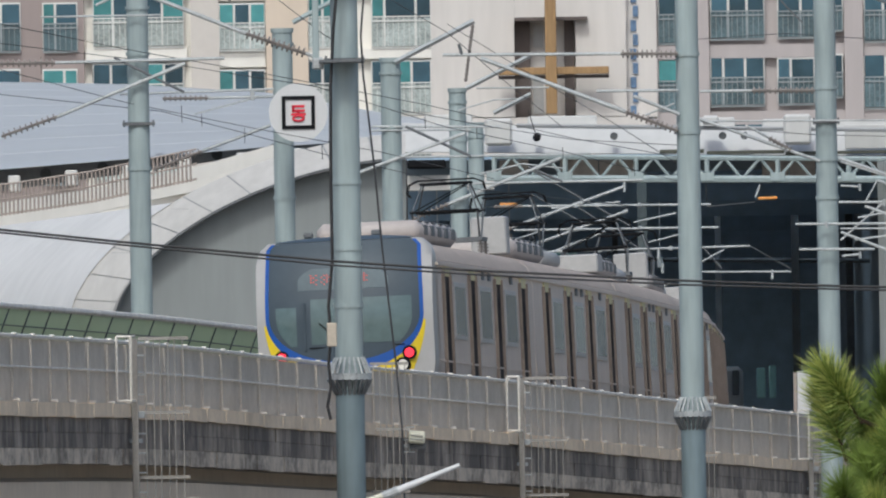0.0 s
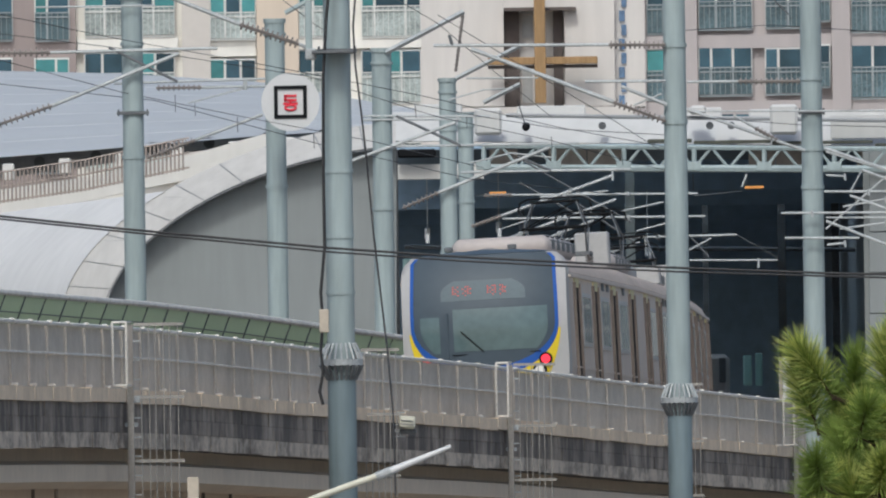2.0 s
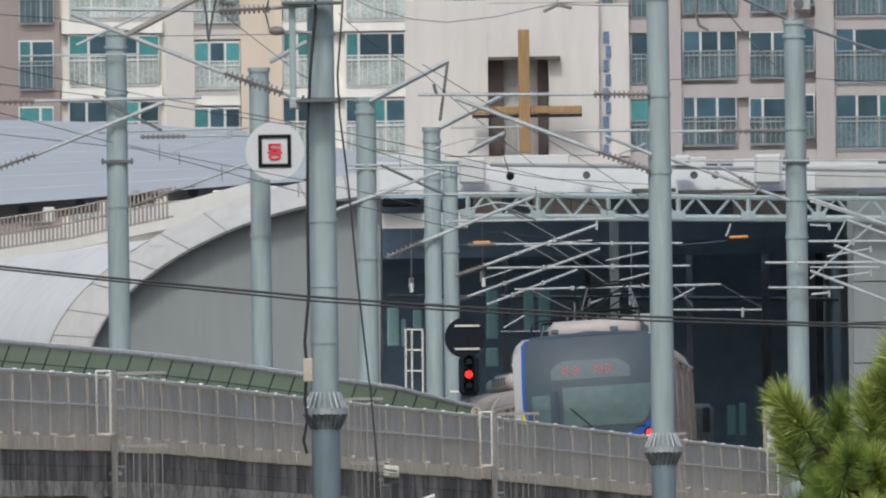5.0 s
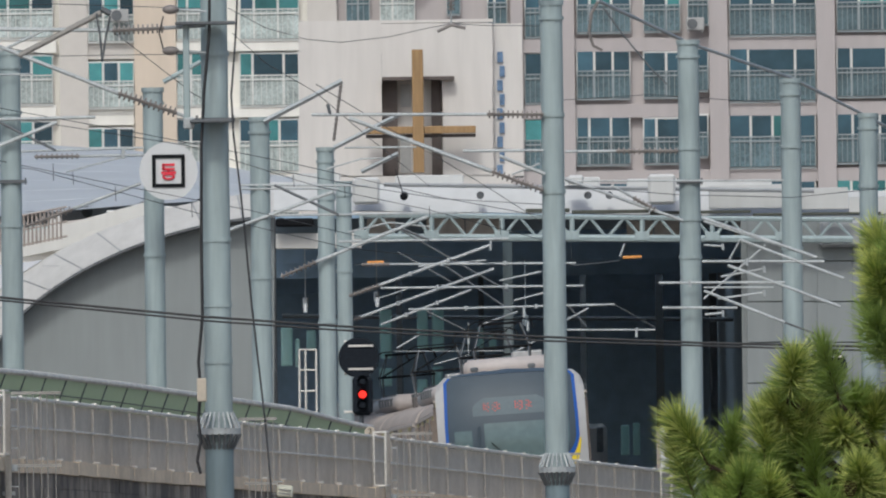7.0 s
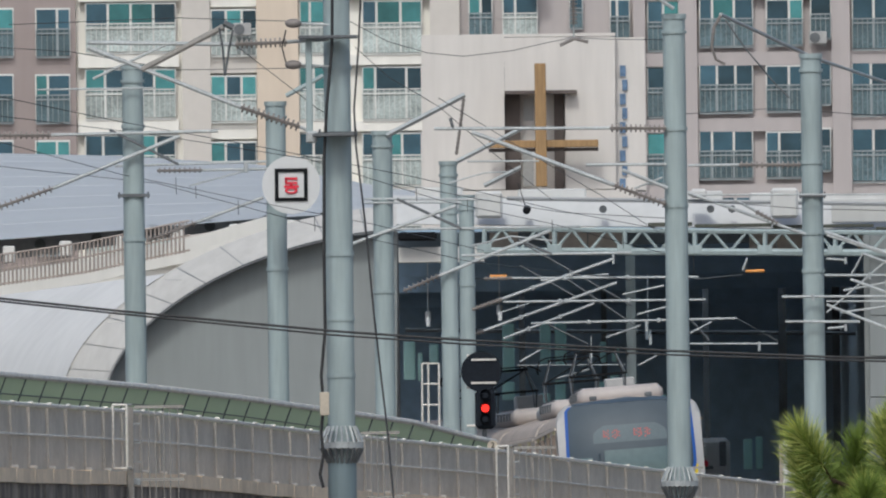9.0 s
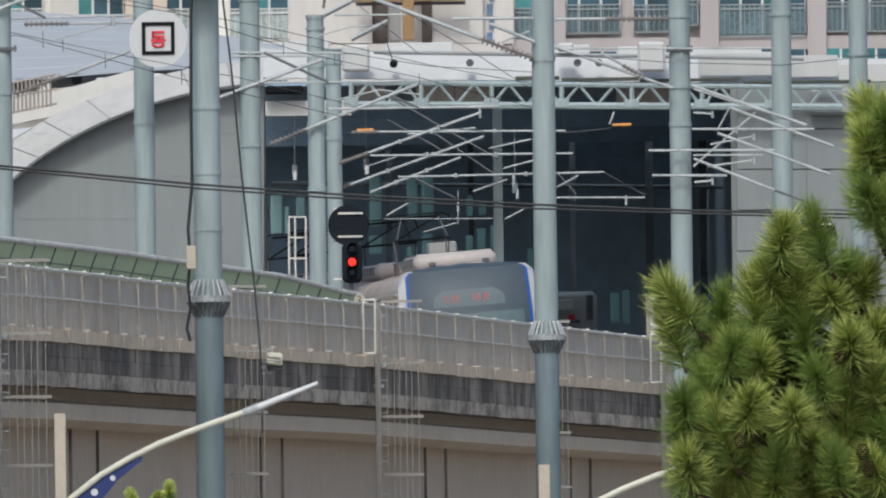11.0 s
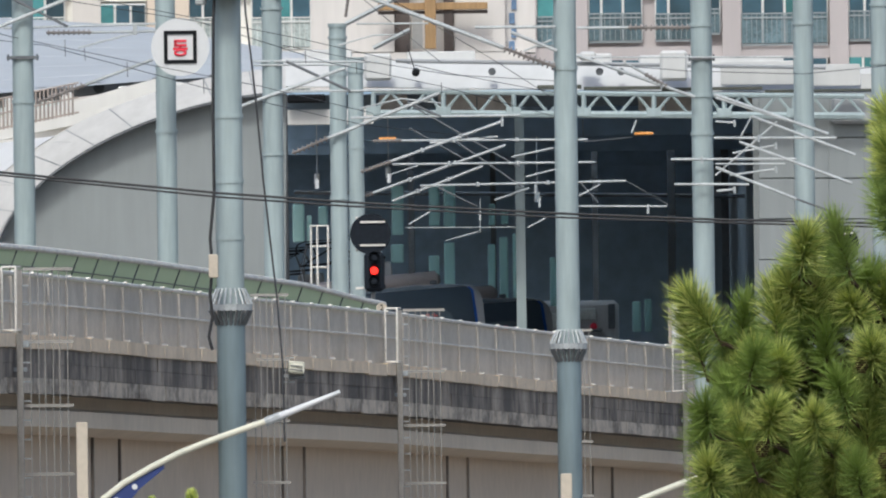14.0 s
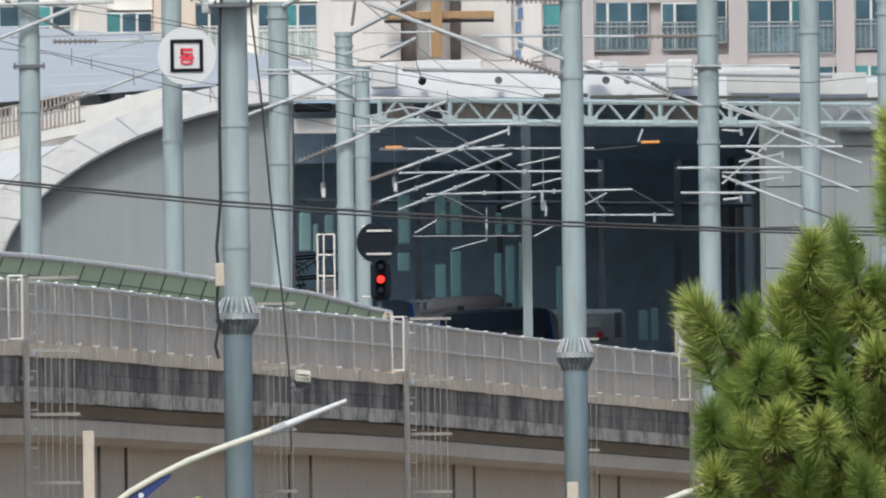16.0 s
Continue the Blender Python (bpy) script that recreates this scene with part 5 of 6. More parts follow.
for v in (18, 91):
    bm = B()
    bmesh.ops.create_uvsphere(bm, u_segments=12, v_segments=8, radius=0.13, matrix=Matrix.Translation(sight(303, v, 521.5)) @ Matrix.Diagonal((1, 0.6, 0.55, 1)))
    smooth(part("tension_disc", bm, M_INSUL, g, "brown oval insulator"))
    rod(g, 312, v, 366, v + 3, 521.6, 0.02)
rod(g, 290, 30, 283, 60, 521.6, 0.012, M_CABLE)
rod(g, 283, 60, 290, 88, 521.6, 0.012, M_CABLE)
for pts in (((172, 25), (178, 62), (182, 110)), ((196, 30), (188, 70), (182, 110))):
    bm = B()
    line(bm, [sight(u, v, 521.7) for u, v in pts], 0.018)
    part("jumper_wire", bm, M_DARKSTEEL, g)

g = gear(470, 330, 714.8)
rod(g, 400, 410, 590, 340, 714.8, 0.04)
rod(g, 425, 328, 652, 329, 714.8, 0.026)
rod(g, 425, 335, 600, 334, 714.8, 0.022)
rod(g, 486, 328, 600, 381, 714.8, 0.032, M_DARKSTEEL, "brace")
rod(g, 478, 382, 810, 377, 714.8, 0.026)
part("bar", tube(B(), sight(468, 216, 714.8), sight(606, 144, 714.8), 0.055, n=4), M_STEEL, g, "pale flat steel bar")
insulator(g, 604, 150, 591, 250, 714.8, 12, 0.04)
g = gear(600, 440, 763.7)
insulator(g, 497, 491, 560, 464, 763.7, 8)
rod(g, 560, 464, 757, 384, 763.7, 0.042)
rod(g, 600, 428, 900, 423, 763.7, 0.03)
rod(g, 700, 400, 760, 426, 763.7, 0.034, M_DARKSTEEL, "brace")
rod(g, 617, 411, 690, 394, 763.7, 0.02)
rod(g, 690, 394, 760, 402, 763.7, 0.02)
part("bar", tube(B(), sight(592, 262, 763.7), sight(705, 204, 763.7), 0.05, n=4), M_STEEL, g)
part("bar", tube(B(), sight(640, 305, 763.7), sight(705, 272, 763.7), 0.05, n=4), M_STEEL, g)
rod(g, 578, 300, 640, 282, 763.7, 0.018)
rod(g, 640, 282, 690, 280, 763.7, 0.018)
bm = B()
bmesh.ops.create_uvsphere(bm, u_segments=12, v_segments=8, radius=0.09, matrix=Matrix.Translation(sight(715, 348, 763.7)))
smooth(part("weight", bm, M_BLACK, g, "black hanging weight"))
rod(g, 700, 300, 714, 345, 763.7, 0.012, M_CABLE)

# arms on the pole with the collar further off
g = gear(980, 204, 599.8)
rod(g, 552, 204, 862, 203, 599.8, 0.030)
insulator(g, 862, 203, 962, 203, 599.8, 12)
rod(g, 618, 210, 870, 304, 599.8, 0.040)
insulator(g, 870, 304, 962, 338, 599.8, 11)
rod(g, 610, 262, 737, 261, 599.8, 0.018)
rod(g, 820, 268, 962, 267, 599.8, 0.028)
rod(g, 884, 277, 964, 309, 599.8, 0.034)
rod(g, 905, 310, 955, 290, 599.8, 0.018)
rod(g, 1000, 269, 1090, 268, 599.8, 0.026)
insulator(g, 1090, 268, 1200, 268, 599.8, 12, 0.06)
rod(g, 580, 185, 585, 204, 599.8, 0.03, M_DARKSTEEL)
rod(g, 774, 57, 799, 45, 599.8, 0.03, M_INSUL)
rod(g, 799, 45, 824, 51, 599.8, 0.03, M_INSUL)
rod(g, 798, 20, 799, 45, 599.8, 0.016)
insulator(g, 797, -60, 798, 20, 599.8, 12, 0.07)
rod(g, 796, -140, 797, -60, 599.8, 0.016)

# arms in the mouth of the hall, on the truss and the hall's columns
HALL = [  # bearings of both ends, distance, radius
    (671, 505, 868, 434, 771.0, 0.034), (690, 468, 1019, 466, 771.0, 0.026), (674, 510, 1032, 506, 772.2, 0.026), (639, 561, 874, 476, 772.8, 0.032), (674, 575, 834, 513, 773.4, 0.030),
    (723, 548, 1087, 539, 772.8, 0.026), (884, 497, 958, 481, 771.0, 0.020), (910, 532, 965, 518, 772.2, 0.020), (855, 573, 916, 552, 773.0, 0.022), (1003, 584, 1159, 584, 773.4, 0.022),
    (1003, 566, 1042, 545, 773.4, 0.018), (913, 622, 948, 603, 774.0, 0.018), (703, 616, 742, 593, 774.6, 0.020), (697, 622, 890, 621, 775.0, 0.010), (768, 645, 826, 629, 775.0, 0.014),
    (740, 472, 860, 461, 771.6, 0.022), (668, 529, 720, 512, 774.0, 0.014),
]
g = gear(860, 470, 772, "cluster of pale steel arms inside the hall mouth")
for u0, v0, u1, v1, d, r in HALL:
    rod(g, u0, v0, u1, v1, d, r)
    a, b = sight(u0, v0, d - 0.02), sight(u1, v1, d - 0.02)
    if r > 0.025:
        for f in (0.28, 0.62):
            c = a.lerp(b, f)
            part("clip", box(B(), c, (0.09, 0.09, 0.11), bev=0.02), M_STEEL, g)
for u0, v0, u1, v1 in ((700, 402, 900, 516), (755, 551, 823, 584), (1004, 540, 1038, 578), (787, 470, 905, 551), (704, 446, 800, 500)):
    rod(g, u0, v0, u1, v1, 774, 0.020, M_DARKSTEEL, "brace")
for u0, v0, u1, v1 in ((1087, 539, 1160, 580), (1012, 470, 1097, 462), (560, 470, 690, 468)):
    rod(g, u0, v0, u1, v1, 773, 0.008, M_DARKSTEEL, "stay_wire")
insulator(g, 618, 524, 672, 505, 771, 8, 0.06)
insulator(g, 590, 580, 640, 561, 773, 8, 0.06)
insulator(g, 640, 469, 690, 468, 771, 7, 0.05)
for u, v in ((868, 434), (927, 552), (934, 577), (1126, 588), (829, 600), (985, 506)):
    rod(g, u, v - 8, u, v + 9, 771, 0.030)
rod(g, 829, 571, 829, 632, 774, 0.012)
rod(g, 650, 466, 680, 465, 776, 0.045, M_ORANGE, "orange_tag")
rod(g, 1102, 456, 1135, 455, 776, 0.035, M_ORANGE, "orange_tag")
rod(g, 1097, 454, 1105, 432, 776, 0.025)
for u, v in ((541, 545), (668, 535)):
    rod(g, u, v - 8, u, v + 8, 772, 0.045, M_SIGNWHITE, "white_tag")

g = gear(1220, 400, 649.6, "pale steel arms and thin braces on the pole")
RIGHT = [
    (1000, 317, 1208, 391, 0.034), (1242, 386, 1444, 456, 0.034), (1245, 392, 1382, 436, 0.024), (1309, 425, 1492, 493, 0.030), (1287, 470, 1486, 543, 0.030), (1245, 515, 1388, 571, 0.030),
    (1242, 463, 1458, 463, 0.026), (1166, 501, 1388, 500, 0.026), (1245, 509, 1368, 509, 0.019), (1172, 545, 1304, 545, 0.026), (1245, 529, 1354, 434, 0.020), (1287, 465, 1309, 425, 0.018),
    (1275, 490, 1351, 476, 0.021), (1270, 529, 1351, 518, 0.021), (1247, 557, 1278, 554, 0.024), (1245, 434, 1278, 436, 0.022), (1000, 321, 1386, 320, 0.018), (1084, 330, 1120, 350, 0.026),
]
for u0, v0, u1, v1, r in RIGHT:
    rod(g, u0, v0, u1, v1, 649.6, r)
rod(g, 1388, 571, 1461, 597, 649.6, 0.022, M_DARKSTEEL)
for u, v in ((1278, 436), (1351, 476), (1351, 518), (1278, 554), (1320, 463), (1220, 501)):
    rod(g, u, v - 5, u + 1, v + 7, 649.5, 0.028)
insulator(g, 1120, 350, 1160, 373, 649.6, 6, 0.055)
g = gear(1250, 120, 649.6, "bent steel cable with loop between pole tops")
for pts, d in ((((836, -100), (975, -8)), 599.7), (((1058, 2), (1220, 78), (1398, 138), (1530, 205), (1690, 290)), 649.5)):
    bm = B()
    line(bm, [sight(u, v, d + i * 25 * (d > 600)) for i, (u, v) in enumerate(pts)], 0.035, 6)
    part("feeder_cable", bm, M_STEEL, g)
bm = B()
line(bm, [sight(u, v, 649.5) for u, v in ((1058, 4), (1046, 25), (1042, 60), (1050, 82), (1066, 90))], 0.03, 6)
part("cable_loop", bm, M_INSUL, g, "brown cable loop")
bm = B()
line(bm, [sight(u, v, 649.5) for u, v in ((1066, 12), (1100, 60), (1150, 120), (1180, 150))], 0.016, 5)
part("jumper_wire", bm, M_DARKSTEEL, g)

# ---- long wires ----
def wire(pts, d0, d1, r, label="thin dark overhead wire", m=None):
    n = len(pts)
    bm = B()
    line(bm, [sight(u, v, d0 + (d1 - d0) * i / (n - 1)) for i, (u, v) in enumerate(pts)], r, 5)
    solid("overhead_wire", bm, m or M_CABLE, label, "wire", "overhead wires")


wire([(-500, 480), (-219, 503), (0, 526), (200, 545), (371, 561), (600, 577), (961, 596), (1250, 607), (1568, 614), (1800, 617)], 300, 300, 0.011, "black service cable sagging across the view")
wire([(-500, 485), (-219, 508), (0, 531), (200, 551), (371, 568), (600, 584), (961, 603), (1250, 612), (1568, 621), (1800, 625)], 300.5, 300.5, 0.009, "black service cable sagging across the view")
for pts in ([(-400, 160), (-219, 181), (60, 215), (331, 258), (560, 330), (760, 372), (960, 425)], [(-400, 240), (-219, 270), (60, 300), (371, 383), (620, 440), (900, 470)],
            [(-300, 130), (0, 192), (240, 235), (520, 290), (780, 350), (960, 383)], [(-300, 205), (0, 285), (220, 330), (440, 372), (640, 420)],
            [(200, 56), (345, 168), (400, 200)], [(404, 15), (470, 50), (540, 70), (603, 76), (690, 66), (760, 50), (799, 43), (860, 46), (975, 47)], [(412, 60), (470, 112), (560, 165), (660, 250), (760, 330)],
            [(-220, 60), (-90, 68), (100, 100), (360, 96)], [(-200, 20), (100, 8), (360, 16)], [(1000, 330), (1200, 345), (1400, 350), (1600, 330)],
            [(560, 150), (700, 235), (860, 330), (1000, 420)], [(960, 180), (1150, 168), (1400, 185)], [(480, 300), (640, 330), (780, 352), (960, 362)]):
    wire(pts, 640, 700, 0.0075)
for u, v, l in ((95, 290, 30), (130, 305, 22), (205, 330, 26), (340, 360, 25), (-150, 205, 30), (-60, 225, 25), (520, 310, 22), (610, 330, 20), (760, 365, 20), (885, 390, 26), (1010, 430, 30)):
    wire([(u, v), (u + 1, v + l)], 670, 670, 0.007, "short dropper between the wires")

# cables on the thick pole and the hanging cable
wire([(372, -120), (371, 60), (362, 160), (357, 260), (357, 430), (359, 560), (352, 640), (356, 690), (352, 740), (356, 780), (350, 815), (356, 838)], 521.4, 521.4, 0.026, "black cable down the thick pole")
wire([(425, -120), (418, 60), (410, 170), (414, 240), (424, 320), (433, 400), (446, 540), (460, 660), (470, 745), (480, 860), (484, 1000)], 512, 508, 0.016, "black cable hanging before the parapet")
solid("junction_box", box(B(), sight(358, 690, 521.2), (0.145, 0.12, 0.36), bev=0.012), M_BOX, "beige metal junction box on the thick pole", "junction box")

# ---- round sign ----
DSG = 688.5
sc = sight(299, 303, DSG)
ppm = F / DSG
sg = thing("round_sign", sc, "round white sign with black square and red lettering", "sign")
bm = B()
tube(bm, sc + Vector((0, 0.02, 0)), sc + Vector((0, 0.06, 0)), 51.5 / ppm, n=48)
smooth(part("disc", bm, M_SIGNWHITE, sg))
fr = 29.0 / ppm
wd = 6.5 / ppm
for dx, dz, sx, sz in ((0, 1, 2 * fr, wd), (0, -1, 2 * fr, wd), (1, 0, wd, 2 * fr - 2 * wd), (-1, 0, wd, 2 * fr - 2 * wd)):
    part("frame_bar", box(B(), sc + Vector((dx * (fr - wd / 2), 0.004, dz * (fr - wd / 2))), (sx, 0.02, sz)), M_BLACK, sg)
# the red syllable, stroke by stroke
k = 1.0 / ppm
for cx, cz, sx, sz in ((0, 11, 22, 4.2), (-9, 7, 4.5, 9), (0, 3.2, 22, 4.2), (0, -0.2, 4.4, 5), (0, -3, 26, 4.0)):
    part("stroke", box(B(), sc + Vector((cx * k, 0.004, cz * k)), (sx * k, 0.02, sz * k)), M_SIGNRED, sg)
bm = B()
pts = [sc + Vector((math.cos(a) * 9.5 * k, 0.0, (-10 + math.sin(a) * 4.5) * k)) for a in [2 * math.pi * i / 20 for i in range(21)]]
line(bm, pts, 2.0 * k, 5)
part("stroke", bm, M_SIGNRED, sg)

# ---- signals ----
# near-black with a slight blue tone
M_SIGNALCASE = mat("blue_black_signal_paint", (0.012, 0.016, 0.023), 0.85, vary=0.25, scale=4, spec=0.2)


def signal(u, v, d, lit):
    c = sight(u, v, d)
    p = F / d
    th = thing("railway_signal", c, "black railway signal with " + ("a lit red lamp" if lit else "its back turned"), "signal")
    bm = B()
    tube(bm, c + Vector((0, 0.02, 0)), c + Vector((0, 0.10, 0)), 36 / p, n=32)
    part("target_disc", bm, M_SIGNALCASE, th)
    for dv in (-21, 20):
        part("white_bar", box(B(), sight(u + 4, v + dv, d), (44 / p, 0.03, 3.5 / p)), M_WHITE_PIPE, th)
    q = sight(u + 7, v + 67, d)
    part("lamp_case", box(B(), q + Vector((0, 0.1, 0)), (36 / p, 0.25, 70 / p), bev=0.08), M_SIGNALCASE, th)
    for k_, dv in enumerate((42, 65, 84)):
        s = sight(u + 7, v + dv, d)
        bm = B()
        tube(bm, s + Vector((0, -0.12, 0)), s, (7 if k_ == 1 else 5) / p, n=16)
        part("lens", bm, M_SIGNAL_GLOW if (lit and k_ == 1) else M_SIGNALCASE, th, "red lit lens" if (lit and k_ == 1) else "")
        bm = B()
        tube(bm, s + Vector((0, -0.16, 0.02)), s, 9.5 / p, n=16, caps=False)
        part("hood", bm, M_SIGNALCASE, th)
    bm = B()
    tube(bm, (c.x + 0.05, c.y + 0.2, 0), (c.x + 0.05, c.y + 0.2, c.z + 0.3), 0.05, n=8)
    part("mast", bm, M_DARKSTEEL, th)
    for dv in (-28, 28, 96):
        a, b = sight(u - 26, v + dv, d + 0.2), sight(u + 10, v + dv, d + 0.2)
        part("bracket", tube(B(), a, b, 0.028, n=6), M_WHITE_PIPE, th)
    return th


signal(635, 633, 752, True)
signal(1463, 652, 705, False)
mk = sight(655, 764, 699)
th = thing("track_marker", mk, "small round yellowish track marker with a number", "marker")
bm = B()
tube(bm, mk, mk + Vector((0, 0.03, 0)), 0.11, n=20)
part("disc", bm, M_BOX, th)
bm = B()
tube(bm, mk + Vector((0, 0.05, 0.1)), mk + Vector((0, 0.05, -8.5)), 0.03, n=8)
part("post", bm, M_STEEL, th)
cu = bpy.data.curves.new("digit", "FONT")
cu.body, cu.size, cu.extrude, cu.align_x, cu.align_y = "2", 0.18, 0.004, "CENTER", "CENTER"
tx = new("digit", cu)
tx.data.materials.append(M_BLACK)
tx.parent = th
tx.matrix_basis = pose(0, -0.008, 0, 90, 0, 0)

# white ladder frame by the slim poles
th = thing("ladder_frame", (sight(546, 705, 770).x, 770, upz(546, 745, 770)), "white tubular ladder frame beside the poles", "ladder")
for u in (530, 541, 560):
    rod(th, u, 618, u + 8, 1590, 770, 0.025, M_WHITE_PIPE, "upright")
for v in (619, 655, 692, 730):
    rod(th, 530, v, 560, v, 770, 0.022, M_WHITE_PIPE, "rung")

# ---- floodlight on the parapet ----
a, s = edge_at(497)
p = sight(500, 873, a.y - 6.0)
th = thing("floodlight", p, "pale floodlight in a thin steel frame on the parapet", "floodlight")
part("lamp_body", box(B(), p + Vector((0.04, 0, 0.03)), (0.26, 0.14, 0.20), pose(0, 0, 0, -12, 6, 8), 0.02), M_LAMP, th)
for dz in (-0.03, 0.03):
    part("slat", box(B(), p + Vector((0.04, -0.085, 0.03 + dz)), (0.22, 0.02, 0.015), pose(0, 0, 0, 0, 6, 0)), M_DARKSTEEL, th)
part("lamp_back", box(B(), p + Vector((0.06, 0.1, -0.12)), (0.26, 0.16, 0.08), bev=0.01), M_DARKSTEEL, th)
for dx, dz in ((-0.16, 0), (0.02, 0)):
    part("frame_bar", box(B(), p + Vector((dx - 0.1, 0.1, dz)), (0.02, 0.02, 0.42)), M_STEEL, th)
for dz in (-0.2, 0.0, 0.2):
    part("frame_bar", box(B(), p + Vector((-0.12, 0.1, dz)), (0.26, 0.02, 0.02)), M_STEEL, th)
part("bracket", box(B(), p + Vector((-0.35, 0.1, -0.1)), (0.7, 0.05, 0.05)), M_STEEL, th)

# ---- street lamps before the viaduct ----
def street_lamp(pts, d, head, banner):
    foot = sight(pts[0][0], pts[0][1], d)
    base = sight(pts[0][0] - 30, 992, d)
    th = thing("street_lamp", (base.x, base.y, 0), "white street lamp with a curved arm" + (" and a navy banner" if banner else ""), "street lamp", "street lamps")
    bm = B()
    tube(bm, (base.x, base.y, 0), (base.x, base.y, foot.z), 0.07, 0.05, n=12)
    tube(bm, (base.x, base.y, foot.z - 0.02), foot, 0.034, n=10)
    part("mast", bm, M_LAMP, th)
    bm = B()
    chain = [sight(u, v, d) for u, v in pts]
    line(bm, chain, 0.030, 10)
    smooth(part("arm", bm, M_LAMP, th))
    if head:
        a, b = chain[-1], sight(*head, d)
        bm = B()
        tube(bm, a - (b - a) * 0.1, b, 0.036, 0.018, n=10)
        smooth(part("lamp_head", bm, M_SIGNWHITE, th))
        part("joint", tube(B(), a - (b - a) * 0.22, a + (b - a) * 0.02, 0.04, n=10), M_STEEL, th)
    if banner:
        bm = B()
        u0 = [(152, 1110), (190, 1085), (230, 1060), (272, 1040)]
        lo = [(150, 1180), (190, 1130), (230, 1082), (272, 1047)]
        t_ = [bm.verts.new(sight(u, v, d)) for u, v in u0]
        b_ = [bm.verts.new(sight(u, v, d)) for u, v in lo]
        for i in range(3):
            bm.faces.new((t_[i], t_[i + 1], b_[i + 1], b_[i]))
        r = bmesh.ops.extrude_face_region(bm, geom=bm.faces[:])
        bmesh.ops.translate(bm, verts=[v for v in r["geom"] if isinstance(v, bmesh.types.BMVert)], vec=(0, 0.02, 0))
        bmesh.ops.recalc_face_normals(bm, faces=bm.faces)
        part("banner", bm, M_NAVY, th, "navy banner with white dots")
        for u, v, rr in ((188, 1104, 0.032), (220, 1079, 0.025), (160, 1122, 0.02)):
            c = sight(u, v, d - 0.01)
            part("banner_dot", tube(B(), c, c + Vector((0, 0.012, 0)), rr, n=14), M_SIGNWHITE, th)
    return th


street_lamp([(60, 1195), (100, 1155), (142, 1119), (200, 1073), (250, 1044), (300, 1019), (350, 999), (400, 981), (458, 961), (474, 955)], 300, (582, 911), True)
street_lamp([(1000, 1160), (1065, 1125), (1120, 1098), (1180, 1074), (1246, 1053)], 300, (1330, 1022), False)
for u, v in ((127, 965), (981, 1055)):
    p = sight(u, v, 300)
    solid("square_post", box(B(), (p.x, p.y, p.z / 2), (0.10, 0.10, p.z), bev=0.006), M_BOX, "beige square metal post beside the road", "post", "posts by the road")
# white panel at the parapet's far end
p = sight(1180, 800, 668)
th = thing("white_board", (p.x, p.y, p.z), "white board with a rusty edge by the parapet", "board")
part("board", box(B(), p, (0.26, 0.05, 0.95), bev=0.01), M_SIGNWHITE, th)
part("edge", box(B(), p + Vector((-0.17, 0.02, 0)), (0.06, 0.05, 0.9)), M_RUST, th)
part("leg", box(B(), p + Vector((0, 0.05, -1.4)), (0.08, 0.06, 2.0)), M_STEEL, th)


# ---- pines ----
def tuft(verts, faces, foot, axis, long, needle, count, rg):
    """A shoot: stiff needles all round its axis, wide at the foot and closing towards the tip."""
    side = axis.orthogonal().normalized()
    other = axis.cross(side)
    for i in range(count):
        f = rg.random() ** 0.8
        a = rg.random() * 2 * math.pi
        out = side * math.cos(a) + other * math.sin(a)
        spread = 1.25 - 0.85 * f + rg.uniform(-0.38, 0.34)
        dr = axis * math.cos(spread) + out * math.sin(spread)
        dr = (dr + Vector((0, 0, rg.uniform(-0.05, 0.12)))).normalized()
        root = foot + axis * (long * f)
        tip = root + dr * needle * rg.uniform(0.75, 1.1) - Vector((0, 0, needle * 0.05))
        w = Matrix.Rotation(rg.random() * 6.28, 3, dr) @ (dr.orthogonal().normalized() * 0.0020)
        w2 = w.cross(dr)
        mid = root.lerp(tip, 0.6)
        n = len(verts)
        verts += [root + w, root - w * 0.5 + w2 * 0.87, root - w * 0.5 - w2 * 0.87,
                  mid + w, mid - w * 0.5 + w2 * 0.87, mid - w * 0.5 - w2 * 0.87, tip]
        faces += [(n, n + 1, n + 4, n + 3), (n + 1, n + 2, n + 5, n + 4), (n + 2, n, n + 3, n + 5),
                  (n + 3, n + 4, n + 6), (n + 4, n + 5, n + 6), (n + 5, n + 3, n + 6)]


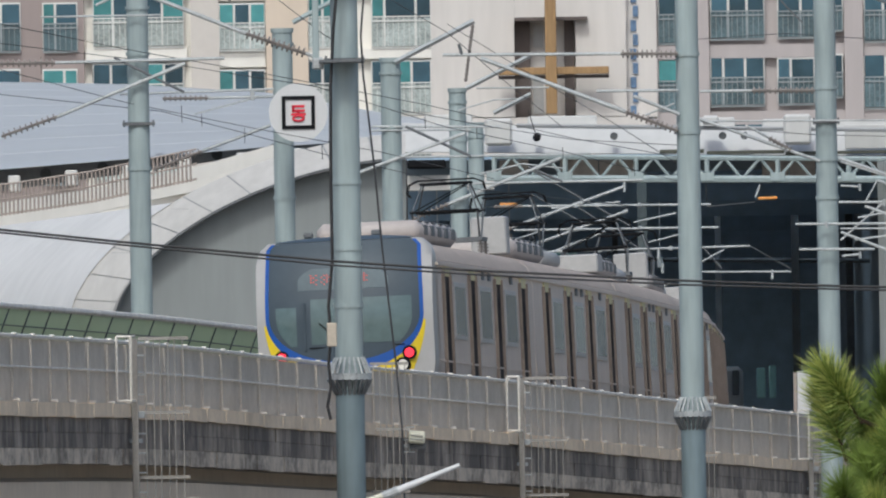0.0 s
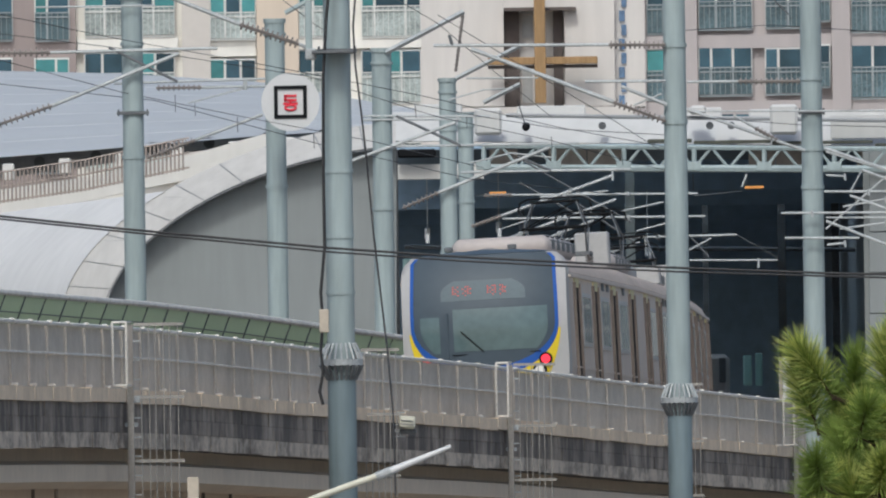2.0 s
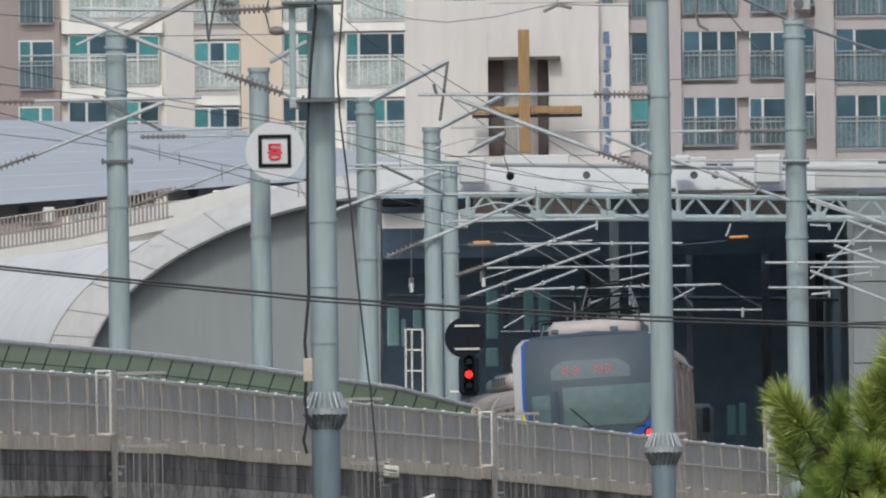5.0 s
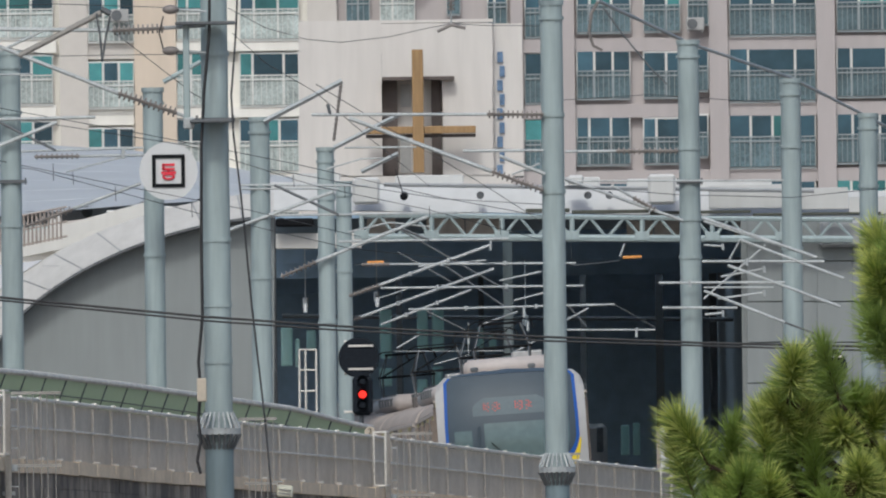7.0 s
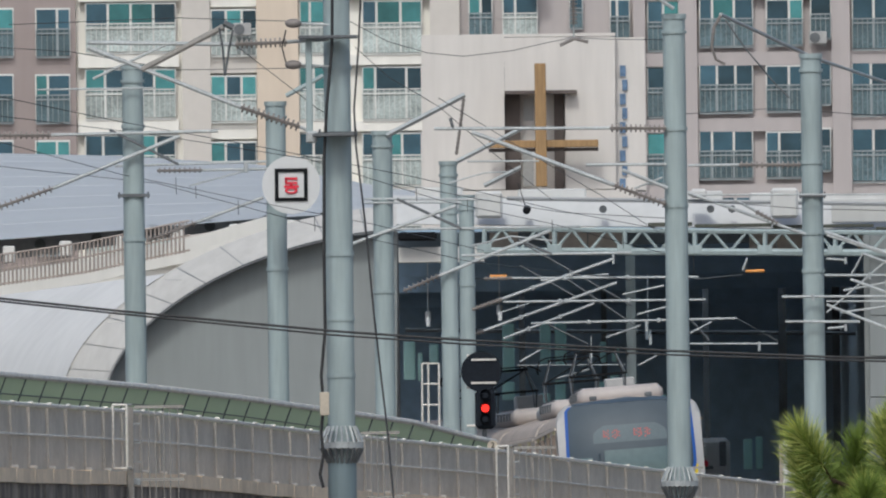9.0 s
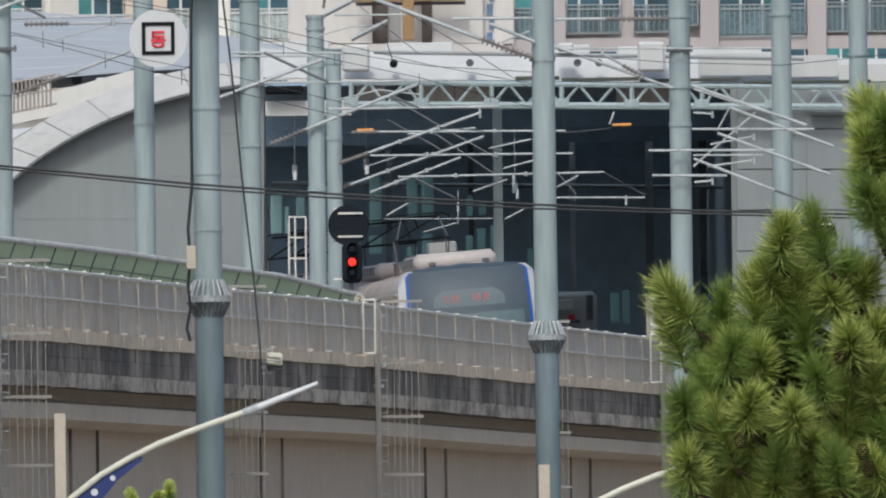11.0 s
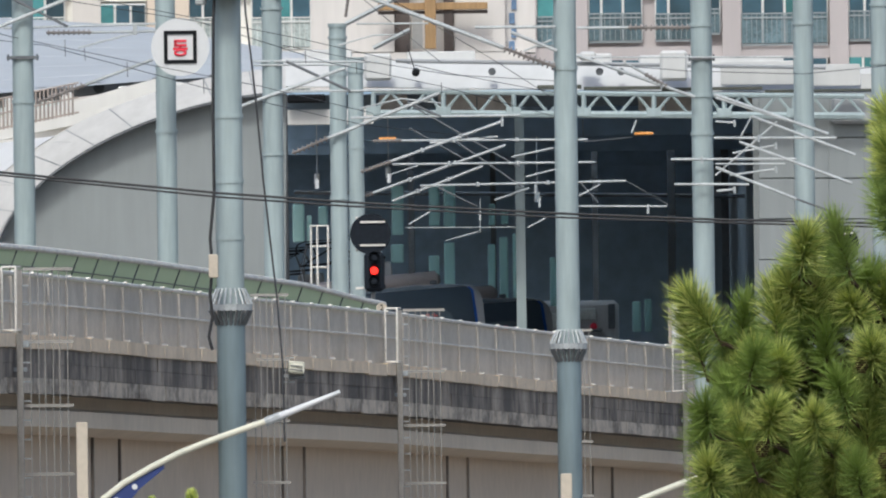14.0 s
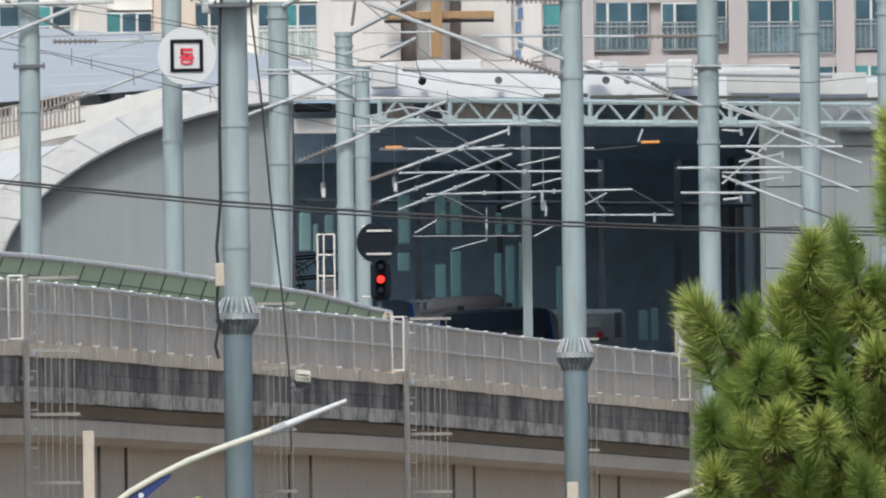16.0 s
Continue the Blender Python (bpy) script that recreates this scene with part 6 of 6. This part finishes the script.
def pine(at, shoots, d, seed, size, label, trunk_top):
    """shoots: bearing and depression of the foot, step back in metres, sideways lean, length factor."""
    rg = random.Random(seed)
    base = sight(at, 992, d)
    th = thing("pine_tree", (base.x, base.y, 0), label, "pine tree", "pines")
    top = upz(at, trunk_top, d)
    part("trunk", tube(B(), (base.x, base.y + 0.5, 0), (base.x, base.y + 0.5, top), 0.12, 0.02, n=10), M_BARK, th)
    inv = base_of(th).inverted()
    old, young = ([], []), ([], [])
    wood = B()
    for u, v, deep, lean, k in shoots:
        foot = sight(u, v, d) + Vector((0, deep, 0))
        axis = Vector((lean + rg.uniform(-0.3, 0.3), rg.uniform(-1.7, 0.1), 1)).normalized()
        long = size * k * rg.uniform(0.9, 1.1)
        tuft(*old, foot, axis, long, size * 0.74 * (0.7 + 0.3 * k), 300, rg)
        # front shoots: yellower young needles, their colour brightened as if sunlit
        if deep < 0.35 and rg.random() < 0.72:
            tuft(*young, foot + axis * long * 0.30, axis, long * 0.8, size * 0.70, 300, rg)
        tube(wood, foot - axis * 0.02, foot + axis * long, 0.008, 0.004, n=5)
        root = Vector((base.x, base.y + 0.5, min(foot.z - 0.2, top - 0.1)))
        mid = foot.lerp(root, 0.45) + Vector((0, 0.1, -0.10))
        tube(wood, mid, foot, 0.012, 0.009, n=5)
        tube(wood, root, mid, 0.020, 0.012, n=5)
    for (vs, fs), m_, nm in ((old, M_NEEDLE, "crown"), (young, M_NEEDLE2, "young_sunlit_growth")):
        me = bpy.data.meshes.new(nm)
        me.from_pydata([inv @ v for v in vs], [], fs)
        me.materials.append(m_)
        ob = new(nm, me)
        ob.parent = th
        tagged(ob, kind="stuff")
    part("branchwork", wood, M_BARK, th, kind="stuff")
    return th


rg = random.Random(11)
# the shoots that face the viaduct: bearing and depression of the foot, lean
FRONT = [(1252, 822, -0.75), (1286, 838, -0.15), (1350, 832, -0.25), (1299, 897, 0.0), (1228, 884, -0.3), (1391, 707, 0.0), (1482, 713, -0.05), (1398, 772, -0.35),
         (1502, 805, -0.3), (1417, 818, -0.25), (1234, 982, -0.25), (1286, 969, -0.05), (1332, 995, 0.15), (1424, 1002, 0.0), (1476, 949, -0.25), (1319, 1061, -0.2),
         (1240, 1100, -0.3), (1384, 1100, -0.15), (1456, 1074, 0.0), (1508, 1008, 0.0), (1520, 880, 0.0), (1502, 1100, 0.0), (1360, 915, 0.1), (1440, 880, -0.1)]
SHOOTS = [(u, v, rg.uniform(-0.15, 0.15), lean, rg.uniform(0.9, 1.15)) for u, v, lean in FRONT]
# clumps further in and to the side: middle, spread, number, step back
for cu_, cv_, ru, rv, n, back in ((1270, 900, 40, 50, 7, 0.35), (1390, 790, 40, 50, 6, 0.4), (1480, 780, 40, 50, 6, 0.4), (1300, 1040, 50, 70, 12, 0.4), (1420, 960, 100, 80, 20, 0.45),
                                  (1470, 1100, 130, 60, 18, 0.3), (1590, 900, 60, 110, 16, 0.2), (1640, 1050, 80, 110, 16, 0.2), (1594, 540, 40, 46, 11, 0.1), (1600, 645, 54, 42, 12, 0.15),
                                  (1670, 520, 50, 130, 12, 0.3), (1680, 740, 60, 120, 14, 0.3), (1345, 1150, 110, 40, 14, 0.3), (1580, 1190, 140, 40, 12, 0.3)):
    for i in range(n):
        a, q = rg.random() * 6.28, math.sqrt(rg.random())
        SHOOTS.append((cu_ + math.cos(a) * q * ru, cv_ + math.sin(a) * q * rv, back + rg.uniform(-0.15, 0.25), math.cos(a) * q * 0.4 - 0.08, rg.uniform(0.85, 1.1)))
DP = 145.0
tree = pine(1640, SHOOTS, DP, 5, 0.205, "bushy green pine with long stiff needles and cones", 560)
for u, v in ((1325, 1010), (1500, 862), (1540, 1030), (1552, 1060)):
    c = sight(u, v, DP - 0.2)
    bm = B()
    for k_ in range(7):
        z = -0.03 + 0.01 * k_
        r_ = 0.024 * math.sin(math.pi * (k_ + 1.2) / 8.5)
        for q_ in range(6):
            an = (q_ + 0.5 * (k_ % 2)) * math.pi / 3
            box(bm, c + Vector((math.cos(an) * r_, math.sin(an) * r_, z)), (0.012, 0.012, 0.007))
    part("cone", bm, M_CONE, tree, "brown pine cone")
small = [(262, 1128, 0, -0.2, 1), (272, 1160, 0.1, 0.0, 1), (298, 1122, 0, 0.0, 1), (322, 1120, 0.05, 0.2, 1), (250, 1150, 0.1, -0.4, 1), (310, 1155, 0.1, 0.2, 1), (285, 1170, 0, 0, 1)]
pine(290, small, 150.0, 8, 0.06, "top of a small young pine", 1130)


# ---- what moves ----
def motions():
    for k, car in enumerate(CARS):
        walk(car, [(t / 2, car_pose(tail_at(t / 2) + CAR * k)) for t in range(33)])


motions()
